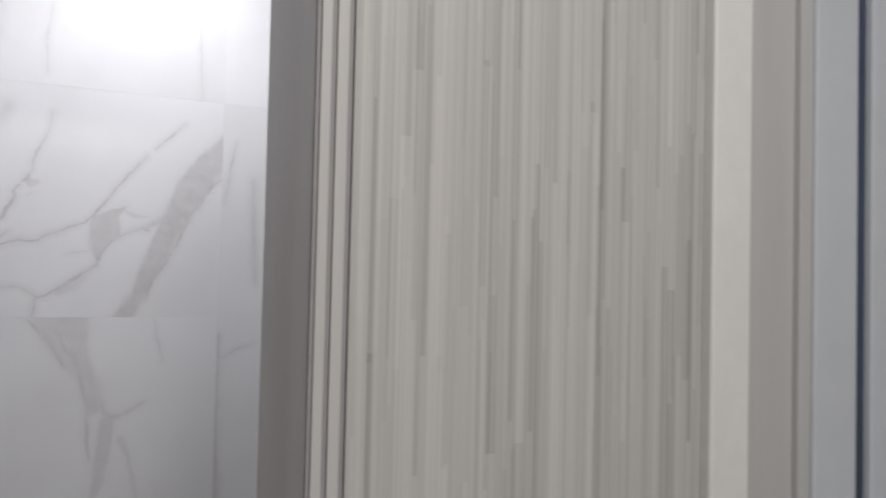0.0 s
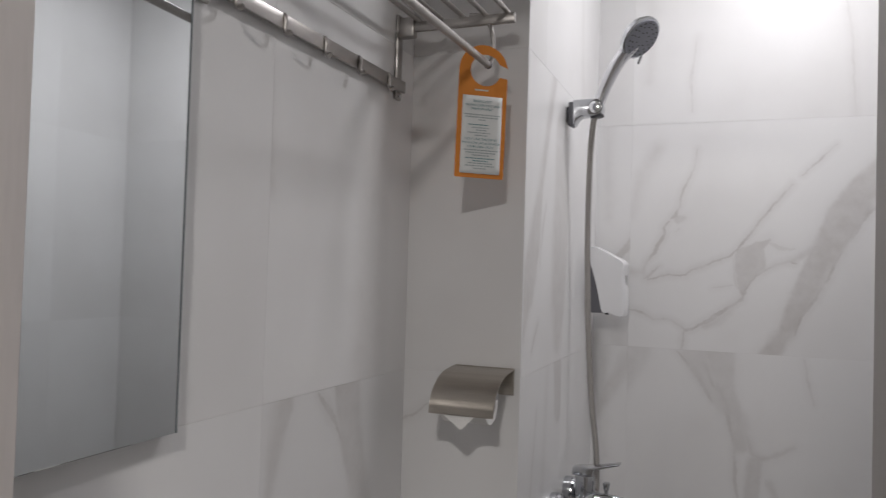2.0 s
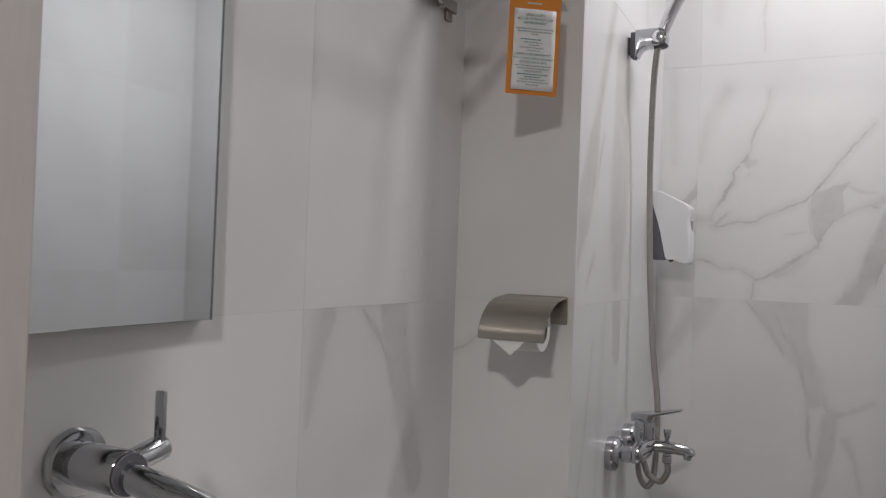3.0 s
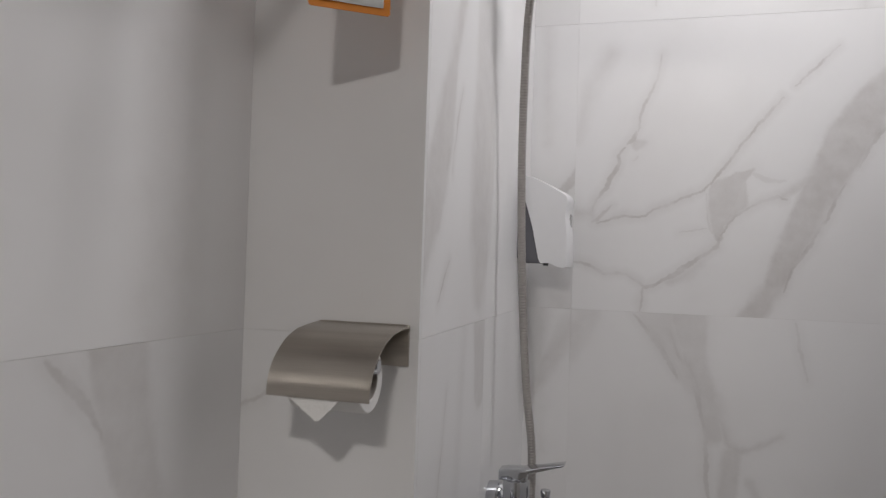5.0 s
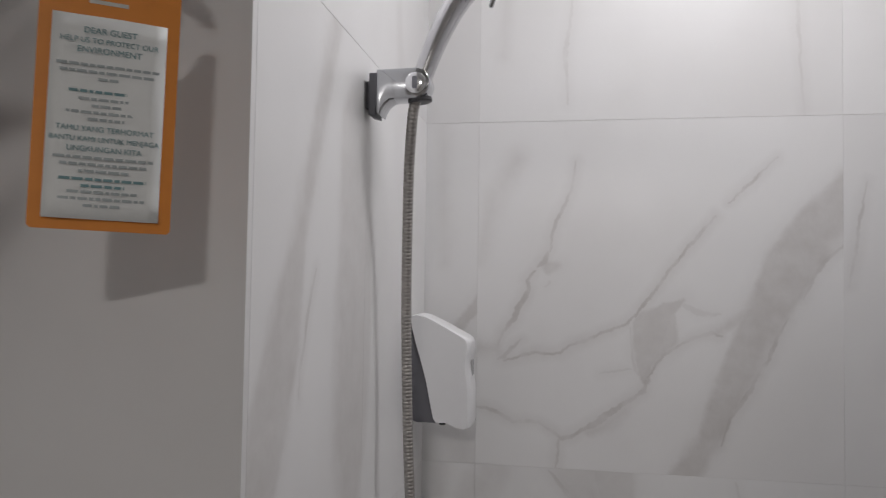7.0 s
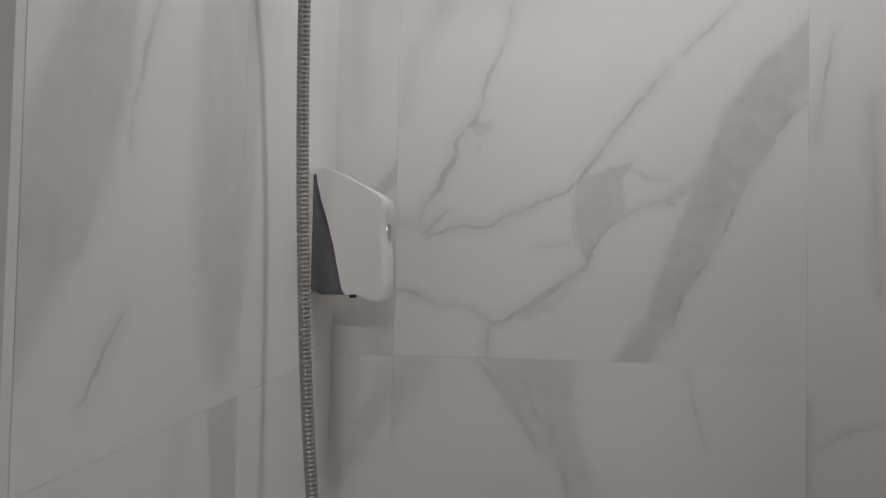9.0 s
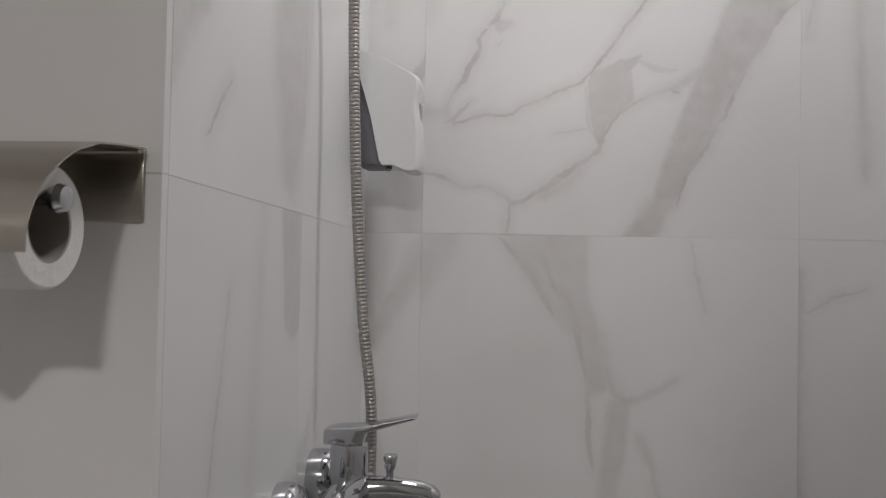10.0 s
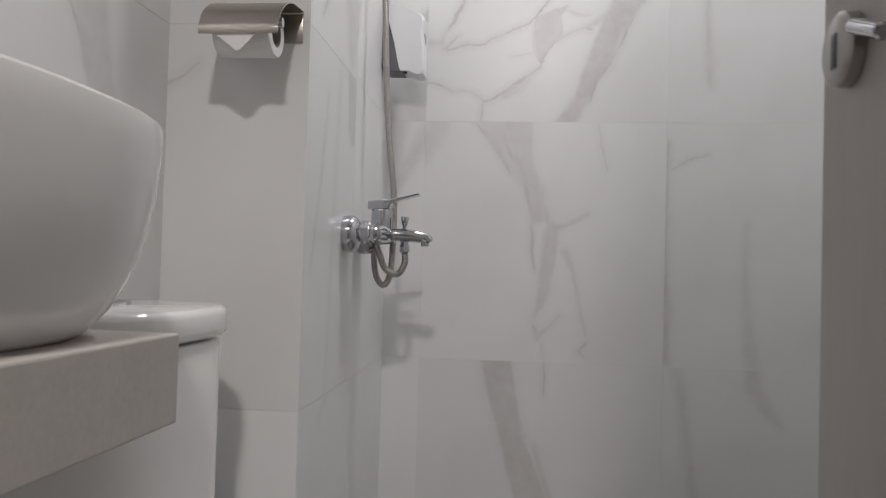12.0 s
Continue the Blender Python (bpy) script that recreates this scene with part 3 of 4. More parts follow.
floor = tagged(linked("floor", box(-0.6, DOOR_OUT, -0.12, RIGHT_X + 0.34, 0.25, -0.006), GROUT), "grey tiled bathroom floor", "floor", kind="structure")
hall_floor = tagged(linked("hall_floor", box(-1.7, -3.6, -0.12, 1.9, DOOR_OUT, 0.0), FLOORTILE), "grey tiled hall floor", "floor", kind="structure")
ceiling = tagged(linked("ceiling", box(-0.6, DOOR_OUT, BATH_CEILING, RIGHT_X + 0.34, 0.25, BATH_CEILING + 0.1), PLASTER), "plain white bathroom ceiling", "ceiling", kind="structure")
hall_ceiling = tagged(linked("hall_ceiling", box(-1.7, -3.6, HALL_CEILING, 1.9, DOOR_OUT, HALL_CEILING + 0.1), PLASTER), "plain white hall ceiling", "ceiling", kind="structure")
wall_back = slab("wall_back", "shower wall clad in veined white tiles", GROUT, -0.45, 0.0008, 0, RIGHT_X + 0.34, 0.2, BATH_CEILING)
wall_column = tagged(linked("wall_column", prism([(-0.45, COLUMN_Y + 0.0008), (-0.0008, COLUMN_Y + 0.0008), (-LEAN - 0.0008, 0.0008), (-0.45, 0.0008)], 0, BATH_CEILING, "z"), GROUT),
                     "boxed-out wall corner clad in veined white tiles", "wall", kind="structure")
wall_left = slab("wall_left", "mirror wall clad in veined white tiles", GROUT, -0.45, DOOR_OUT + 0.13, 0, LEFT_X - 0.0008, COLUMN_Y + 0.0008, BATH_CEILING)
wall_right = slab("wall_right", "side wall clad in veined white tiles", GROUT, RIGHT_X + 0.0008, DOOR_IN, 0, RIGHT_X + 0.34, 0.0008, BATH_CEILING)
wall_door_left = slab("wall_door_left", "painted wall beside the doorway", HALLPAINT, -1.7, DOOR_OUT, 0, JAMB_L - 0.02, -1.735, BATH_CEILING)
wall_door_right = slab("wall_door_right", "painted wall beside the doorway", HALLPAINT, JAMB_R + 0.02, DOOR_OUT + 0.012, 0, 1.9, DOOR_IN - 0.01, BATH_CEILING)
wall_door_head = slab("wall_door_head", "painted wall above the doorway", HALLPAINT, JAMB_L - 0.02, DOOR_OUT, HEAD + 0.02, JAMB_R + 0.02, -1.735, BATH_CEILING)
# unseen walls added behind the camera; their dark grey deepens chrome reflections
wall_hall_end = slab("wall_hall_end", "unseen hall wall, dark grey to darken reflections", HALLGREY, -1.7, -3.75, 0, 1.9, -3.6, HALL_CEILING)
wall_hall_left = slab("wall_hall_left", "unseen hall wall, dark grey to darken reflections", HALLGREY, -1.85, -3.75, 0, -1.7, DOOR_OUT, HALL_CEILING)
wall_hall_right = slab("wall_hall_right", "unseen hall wall, dark grey to darken reflections", HALLGREY, 1.9, -3.75, 0, 2.05, DOOR_OUT + 0.012, HALL_CEILING)


def door_frame():
    f = tagged(new("door_frame"), "taupe laminate door frame with grooved casing", "door frame", kind="structure")
    part("jamb_lining", box(JAMB_R, -1.797, 0, JAMB_R + 0.02, DOOR_IN, HEAD, 0.0015), TAUPE, f, "", False)
    part("jamb_lining", box(JAMB_L - 0.02, DOOR_OUT + 0.01, 0, JAMB_L, -1.72, HEAD, 0.0015), TAUPE, f, "", False)
    part("head_lining", box(JAMB_L - 0.02, DOOR_OUT + 0.01, HEAD, JAMB_R + 0.02, -1.72, HEAD + 0.02, 0.001), TAUPE, f, "", False)
    # stepped casing with two dark grooves
    part("casing_body", box(JAMB_R - 0.0108, DOOR_OUT + 0.004, 0, JAMB_R + 0.02, -1.7975, HEAD), TAUPE, f, "", False)
    part("gasket", box(JAMB_R - 0.0112, DOOR_OUT + 0.0012, 0, JAMB_R + 0.02, DOOR_OUT + 0.004, HEAD), GASKET, f, "dark grey backing of the grooves", False)
    for left, right in ((-0.0094, -0.0038), (-0.0008, 0.0056)):
        part("casing", box(JAMB_R + left, DOOR_OUT - 0.002, 0, JAMB_R + right, DOOR_OUT + 0.0012, HEAD, 0.0006), CASING, f, "pale grey casing strip", False)


door_frame()

striped = tagged(linked("hall_panel", box(JAMB_R + 0.0086, DOOR_OUT - 0.003, 0, 0.696, DOOR_OUT + 0.0005, HALL_CEILING, 0.001), STRIPED),
                 "pale striped laminate wall panel beside the doorway", "wall panel", kind="structure")
trim = tagged(linked("trim", box(0.696, DOOR_OUT - 0.012, 0, 0.730, DOOR_OUT + 0.012, HALL_CEILING, 0.002), CREAM), "cream vertical trim strip on the hall wall", "trim", kind="structure")
tagged(linked("trim", box(0.730, DOOR_OUT - 0.001, 0, 0.781, DOOR_OUT + 0.012, HALL_CEILING), GREYBEIGE), "grey-beige recessed strip on the hall wall", "trim", kind="structure")
tagged(linked("trim", box(0.781, DOOR_OUT - 0.007, 0, 0.793, DOOR_OUT + 0.012, HALL_CEILING, 0.001), GREYBEIGE), "narrow taupe strip on the hall wall", "trim", kind="structure")


def grey_panel(x0, x1):
    tagged(linked("hall_panel", box(x0, DOOR_OUT - 0.010, 0, x1, DOOR_OUT + 0.012, HALL_CEILING, 0.002), STEELBLUE), "smooth grey panel on the hall wall", "wall panel", kind="structure")


grey_panel(0.793, 0.837)
tagged(linked("trim", box(0.837, DOOR_OUT - 0.004, 0, 0.852, DOOR_OUT + 0.012, HALL_CEILING), NAVY), "dark blue shadow gap between the hall panels", "trim", kind="structure")
grey_panel(0.852, 1.30)


# ---- bathroom things ----
def wall_mirror():
    m = thing("wall_mirror", "frameless rectangular mirror on the tiled wall", "mirror")
    x = LEFT_X
    part("mirror_backing", box(0.001, -0.2815, 1.249, 0.012, -0.001, 2.05, 0.0005), MIRROREDGE, m, "", False)
    part("mirror_glass", box(0.012, -0.2825, 1.248, 0.0155, -0.0025, 2.051, 0.001), MIRROR, m, "silvered glass", False)
    part("edge_band", box(0.0005, -0.0025, 1.248, 0.0158, 0.0, 2.051), MIRROREDGE, m, "dark polished edge", False)
    m.matrix_world = pose(x, -1.4335, 0, 0, 0, 1.5)


wall_mirror()


def towel_rack():
    r = thing("towel_rack", "satin steel towel shelf with hooks and hanging rail", "towel rack")
    x = LEFT_X
    ends = (-0.862, -1.405)
    part("hook_rail", box(x + 0.008, -1.42, 1.763, x + 0.014, -0.85, 1.784, 0.001), TUBE, r)
    for y in (-0.922, -1.032, -1.140, -1.248, -1.356):
        path = smooth_path([(x + 0.013, y, 1.783), (x + 0.017, y, 1.774), (x + 0.016, y, 1.762), (x + 0.021, y, 1.755), (x + 0.027, y, 1.758)], 0.0025)
        part("hook", swept(path, [0.0038] * len(path), steps=10), TUBE, r)
    for y in ends:
        plate = part("wall_plate", box(x + 0.001, y - 0.011, 1.748, x + 0.007, y + 0.011, 1.905, 0.003), TUBE, r)
        part("bracket_arm", box(x + 0.004, y - 0.005, 1.872, -0.004, y + 0.005, 1.890, 0.003), TUBE, r)
        part("arm_socket", box(x + 0.006, y - 0.010, 1.862, x + 0.036, y + 0.010, 1.898, 0.003), TUBE, r)
        part("screw", turned([(0, 0.004), (0.002, 0.003), (0.002, 0)], (x + 0.007, y, 1.756), (1, 0, 0), steps=12), CHROME, plate)
        drop = smooth_path([(-0.088, y, 1.893), (-0.064, y, 1.888), (-0.049, y, 1.868), (-0.043, y, 1.838), (-0.044, y, 1.815), (-0.048, y - 0.004, 1.802)], 0.004)
        part("drop_rod", swept(drop, [0.004] * len(drop), steps=10), TUBE, r)
    for k in range(5):
        xx = -0.018 - 0.042 * k
        part("shelf_rod", rod((xx, ends[1] - 0.006, 1.892), (xx, ends[0] + 0.006, 1.892), 0.0045), TUBE, r)
    rail = part("hanging_rail", rod((-0.048, ends[1] - 0.012, 1.799), (-0.048, ends[0] - 0.012, 1.799), 0.0065, steps=18), TUBE, r)
    part("rail_cap", turned([(0, 0.0072), (0.006, 0.0072), (0.008, 0.004), (0.008, 0)], (-0.048, ends[0] - 0.014, 1.799), (0, 1, 0), steps=16), GREYPLASTIC, rail)


towel_rack()


def text_mesh(words, size, mat, parent, where, name="lettering"):
    cu = bpy.data.curves.new(name, "FONT")
    cu.body, cu.size, cu.align_x, cu.align_y, cu.extrude = words, size, "CENTER", "CENTER", 0.00012
    tmp = bpy.data.objects.new("tmp", cu)
    me = bpy.data.meshes.new_from_object(tmp)
    bpy.data.objects.remove(tmp)
    me.materials.append(mat)
    ob = new(name, me)
    ob.parent, ob.matrix_local = parent, where
    return ob


def hang_tag():
    t = thing("door_hang_tag", "orange card hang tag with printed white label on the towel rail", "hang tag")
    w, top = 0.086, 0.114       # the card hangs about its own middle: local x across, z up, front towards -y
    low = -top
    outline = [(-w / 2 + 0.002, low), (w / 2 - 0.002, low), (w / 2, low + 0.002), (w / 2, top - 0.066)]
    hole = [(0.027 * math.cos(radians(a)) + 0.004, top - 0.043 + 0.027 * math.sin(radians(a))) for a in range(-22, -339, -12)]
    outline += [(w / 2, top - 0.055)] + hole + [(w / 2, top - 0.036)]
    outline += [(w / 2 - 0.043 + 0.043 * math.cos(radians(a)), top - 0.043 + 0.043 * math.sin(radians(a))) for a in range(8, 175, 8)]
    outline += [(-w / 2, top - 0.045), (-w / 2, low + 0.002)]
    part("card", prism(outline, -0.0005, 0.0005, "y"), ORANGE, t, "", False)
    lw, l0, l1 = 0.070, low + 0.007, top - 0.088
    sheet = bmesh.new()
    rows = []
    for k in range(12):
        z = l0 + (l1 - l0) * k / 11
        rows.append([sheet.verts.new((-lw / 2 + lw * j / 8, -0.0022 - 0.0012 * math.sin(j * 0.9 + k * 0.35) * 0.5 - 0.0006 * math.cos(k), z)) for j in range(9)])
    for a, b in zip(rows, rows[1:]):
        for j in range(8):
            sheet.faces.new((a[j], a[j + 1], b[j + 1], b[j]))
    bmesh.ops.recalc_face_normals(sheet, faces=sheet.faces)
    label = part("paper_label", sheet, LABEL, t, "white printed paper label")
    label.modifiers.new("thick", "SOLIDIFY").thickness = 0.0004
    y, tall = -0.0034, l1 - l0

    def words(text, size, down):
        text_mesh(text, size, TEAL, label, pose(0, y, l1 - tall * down, 90, 0, 0))

    def bars(widths, mat, down, pitch=0.033):
        bm = bmesh.new()
        for k, wd in enumerate(widths):
            x, z = -wd / 2, l1 - tall * (down + pitch * k)
            while x < wd / 2:
                n = random.uniform(0.002, 0.007)
                box(x, y - 0.0001, z - 0.0009, min(x + n, wd / 2), y + 0.0001, z + 0.0009, bm=bm)
                x += n + 0.0011
        part("print_block", bm, mat, label, "", False)

    words("DEAR GUEST", 0.0056, 0.075)
    words("HELP US TO PROTECT OUR", 0.0048, 0.125)
    words("ENVIRONMENT", 0.0056, 0.172)
    bars((0.062, 0.058, 0.012), INK, 0.245)
    bars((0.046,), TEAL, 0.375)
    bars((0.034, 0.018, 0.048, 0.022), INK, 0.412)
    words("TAMU YANG TERHORMAT", 0.0049, 0.560)
    words("BANTU KAMI UNTUK MENJAGA", 0.0046, 0.610)
    words("LINGKUNGAN KITA", 0.0050, 0.658)
    bars((0.060, 0.052, 0.030), INK, 0.700)
    bars((0.052, 0.026), TEAL, 0.805)
    bars((0.042, 0.052, 0.022), INK, 0.868)
    part("brand_mark", box(-0.014, -0.0009, top - 0.079, 0.010, -0.0005, top - 0.0765), CREAM, t, "", False)
    t.matrix_world = pose(-0.0485, -0.8975, 1.712, 0, 1.2, 34.5)


hang_tag()


def paper_holder():
    h = thing("toilet_paper_holder", "brushed steel toilet-paper holder with curved cover on the tiled wall", "paper holder")
    wall = COLUMN_Y
    x0, x1 = -0.123, -0.011
    part("wall_plate", box(x0 + 0.002, wall - 0.0035, 1.218, x1, wall - 0.0005, 1.266, 0.001), SATIN, h)
    bend = smooth_path([(0, wall - 0.064, 1.2595), (0, wall - 0.088, 1.2505), (0, wall - 0.112, 1.232), (0, wall - 0.1235, 1.212), (0, wall - 0.125, 1.197)], 0.004)
    curve = [(0, wall - 0.006, 1.2655), (0, wall - 0.035, 1.2635), (0, wall - 0.060, 1.2607), *bend]
    outer = [(p[1], p[2]) for p in curve]
    inner = [(a + 0.0004, b - 0.0012) for a, b in outer][::-1]
    part("cover", prism(outer + inner, x0 - 0.002, x1 + 0.002, "x"), SATIN, h, "curved brushed steel cover")
    part("hinge", rod((x0, wall - 0.007, 1.2640), (x1, wall - 0.007, 1.2640), 0.003), SATIN, h)
    arm = smooth_path([(-0.1165, wall - 0.003, 1.240), (-0.1175, wall - 0.04, 1.238), (-0.118, wall - 0.066, 1.231), (-0.114, wall - 0.0735, 1.2275), (-0.09, wall - 0.0745, 1.2265), (-0.026, wall - 0.0745, 1.2265)], 0.004)
    bar = part("roll_bar", swept(arm, [0.0042] * len(arm), steps=12), CHROME, h)
    part("bar_knob", turned([(0, 0.003), (0.001, 0.007), (0.005, 0.0085), (0.009, 0.007), (0.0105, 0)], (-0.028, wall - 0.0745, 1.2265), (1, 0, 0), steps=20), CHROME, bar)


paper_holder()


def paper_roll():
    r = thing("toilet_paper_roll", "white toilet-paper roll with folded pointed end in the holder", "toilet paper")
    y, z, a, b = COLUMN_Y - 0.075, 1.2108, -0.112, -0.028
    part("tissue", turned([(0, 0.0205), (0, 0.0335), (0.0015, 0.035), (b - a - 0.0015, 0.035), (b - a, 0.0335), (b - a, 0.0205), (0, 0.0205)], (a, y, z), (1, 0, 0), steps=48), PAPER, r)
    part("core", turned([(0.0004, 0.0205), (b - a - 0.0004, 0.0205), (b - a - 0.0004, 0.0190), (0.0004, 0.0190), (0.0004, 0.0205)], (a, y, z), (1, 0, 0), steps=32), CARDBOARD, r, "grey cardboard core")
    yy = y - 0.0465
    part("folded_end", prism([(-0.112, 1.215), (-0.034, 1.215), (-0.034, 1.205), (-0.064, 1.174), (-0.069, 1.1725), (-0.112, 1.204)], yy - 0.0008, yy + 0.0004, "y"), PAPER, r, "", False)


paper_roll()


def soap_dispenser():
    s = thing("soap_dispenser", "white plastic wall soap dispenser with grey backing", "soap dispenser")
    y0, y1 = -0.141, -0.071
    seam = [(-0.0118, 1.5056), (-0.0102, 1.4941), (-0.0044, 1.4709), (0.004, 1.4446), (0.0135, 1.4109), (0.0209, 1.3762), (0.0267, 1.3509), (0.0314, 1.3435)]
    backing = [(-0.0172, 1.5046), *seam, (0.0346, 1.343), (-0.0012, 1.3425), (-0.0096, 1.3462), (-0.0172, 1.3541)]
    part("backing", prism(backing, y0 + 0.002, y1 - 0.002, "y", 0.0015), GREYPLASTIC, s, "dark grey plastic backing")
    belly = [(0.0472, 1.3441), (0.0556, 1.3419), (0.0661, 1.3372), (0.0788, 1.3356), (0.0846, 1.3372), (0.0867, 1.3435), (0.0865, 1.3698), (0.0856, 1.4014), (0.0825, 1.4225), (0.0809, 1.4372), (0.0825, 1.4488)]
    brow = [(0.0846, 1.4604), (0.0846, 1.4688), (0.0819, 1.4756), (0.0746, 1.4809), (0.0535, 1.4914), (0.0282, 1.5041), (0.0093, 1.5125), (-0.0033, 1.5146), (-0.0112, 1.5125)]
    outline, half, mid = [*seam, *belly, *brow], (y1 - y0) / 2, (y0 + y1) / 2
    bm, rings = bmesh.new(), []
    for k in range(25):
        q = -math.cos(math.pi * k / 24)
        back = 0.006 * max(0.0, (abs(q) - 0.55) / 0.45) ** 2.4
        rings.append([bm.verts.new((x - back * (max(x, 0.0) / 0.087) ** 2, mid + half * q, z - back * 0.25 * (z - 1.33) / 0.17)) for x, z in outline])
    for a, b in zip(rings, rings[1:]):
        for k in range(len(outline)):
            j = (k + 1) % len(outline)
            bm.faces.new((a[k], a[j], b[j], b[k]))
    bm.faces.new(rings[0])
    bm.faces.new(rings[-1][::-1])
    bmesh.ops.recalc_face_normals(bm, faces=bm.faces)
    cover = part("cover", bm, WHITEPLASTIC, s, "glossy white cover")
    part("level_window", box(0.0772, y0 + 0.028, 1.4014, 0.0835, y1 - 0.020, 1.4414, 0.002), SATINCHROME, cover)
    part("nozzle", turned([(0, 0.006), (0.010, 0.005), (0.010, 0)], (0.0388, y0 + 0.014, 1.3488), (0, 0, -1), steps=16), DARKPLASTIC, cover)


soap_dispenser()


def shower_set():
    s = thing("hand_shower", "chrome hand shower in a wall holder with a metal hose", "shower")
    y = -0.425
    part("wall_mount", box(-0.0095, y - 0.006, 1.782, 0.003, y + 0.013, 1.816, 0.001), GREYPLASTIC, s, "", False)
    part("holder_base", prism([(-0.003, 1.824), (-0.003, 1.772), (0.006, 1.770), (0.007, 1.824)], y - 0.017, y + 0.017, "y", 0.002), GREYPLASTIC, s, "dark grey holder base")
    nose = [(0.0545 + 0.019 * math.cos(k * math.pi / 12), 1.810 + 0.019 * math.sin(k * math.pi / 12)) for k in range(-6, 7)]
    holder = part("holder_arm", prism([(0.006, 1.828), (0.006, 1.774), (0.011, 1.771), (0.0135, 1.778), (0.0175, 1.7845), (0.0235, 1.7895), (0.031, 1.791), *nose], y - 0.016, y + 0.016, "y", 0.0022), CHROME, s)
    part("holder_disc", turned([(0, 0.0132), (0.0010, 0.0130), (0.0022, 0.0115), (0.0034, 0.0075), (0.0038, 0)], (0.0560, y - 0.0158, 1.810), (0, -1, 0), steps=32), POLISHED, holder, "bright polished clamp disc")
    part("holder_tab", box(0.0525, y - 0.0215, 1.802, 0.0585, y - 0.0185, 1.817, 0.0012), NOZZLE, holder, "grey clamp tab")
    part("holder_ring", turned([(0, 0.0150), (0.004, 0.0150), (0.005, 0.0135), (0.005, 0.008)], (0.0585, y, 1.7935), (0.12, 0, -1), steps=28), DARKPLASTIC, holder, "black rubber ring")
    path = smooth_path([(0.058, y, 1.812), (0.064, y, 1.828), (0.075, y, 1.857), (0.092, y, 1.893), (0.111, y + 0.003, 1.924), (0.132, y + 0.008, 1.948)], 0.006)
    n = len(path)
    part("handle", swept(path, [0.0120 + 0.0045 * (k / n) for k in range(n)], steps=20), SATINCHROME, s)
    face = Vector((0.66, -0.36, -0.62)).normalized()
    c = Vector((0.147, y - 0.002, 1.962))
    head = part("head", turned([(-0.022, 0), (-0.021, 0.018), (-0.012, 0.041), (0.0, 0.049), (0.006, 0.049), (0.008, 0.046)], c, face, steps=36), CHROME, s)
    part("spray_face", turned([(0.0075, 0.0455), (0.0105, 0.043), (0.0115, 0)], c, face, steps=36), NOZZLE, head, "dark grey nozzle face")
    side = face.orthogonal().normalized()
    up = face.cross(side)
    for r, m in ((0.0155, 8), (0.028, 13), (0.037, 18)):
        for k in range(m):
            p = c + face * 0.0105 + r * (math.cos(2 * math.pi * k / m) * side + math.sin(2 * math.pi * k / m) * up)
            part("nozzle", turned([(0, 0.0016), (0.002, 0.0012), (0.002, 0)], p, face, steps=6), DARKPLASTIC, head)
    part("mode_lever", box(-0.003, -0.003, -0.010, 0.003, 0.003, 0.010, 0.002), CHROME, s).matrix_local = pose(0.150, y - 0.014, 1.908, 0, 20, 0)
    line = [(0.0915, -0.376, 0.906), (0.0915, -0.375, 0.884), (0.076, -0.370, 0.862), (0.050, -0.364, 0.872), (0.034, -0.357, 0.905), (0.026, -0.350, 0.918),
            (0.021, -0.344, 0.900), (0.026, -0.340, 0.858), (0.041, -0.338, 0.838), (0.055, -0.338, 0.860), (0.060, -0.339, 0.93), (0.059, -0.341, 1.03),
            (0.047, -0.345, 1.14), (0.036, -0.348, 1.30), (0.030, -0.355, 1.50), (0.037, -0.388, 1.68), (0.0485, y + 0.002, 1.765), (0.0545, y, 1.798)]
    path = smooth_path(line, 0.0008)
    ripple = [0.0062 + 0.0007 * abs(math.sin(math.pi * k * 0.0008 / 0.0048)) for k in range(len(path))]
    part("hose", swept(path, ripple, steps=12), HOSE, s, "ribbed grey metal hose")


shower_set()


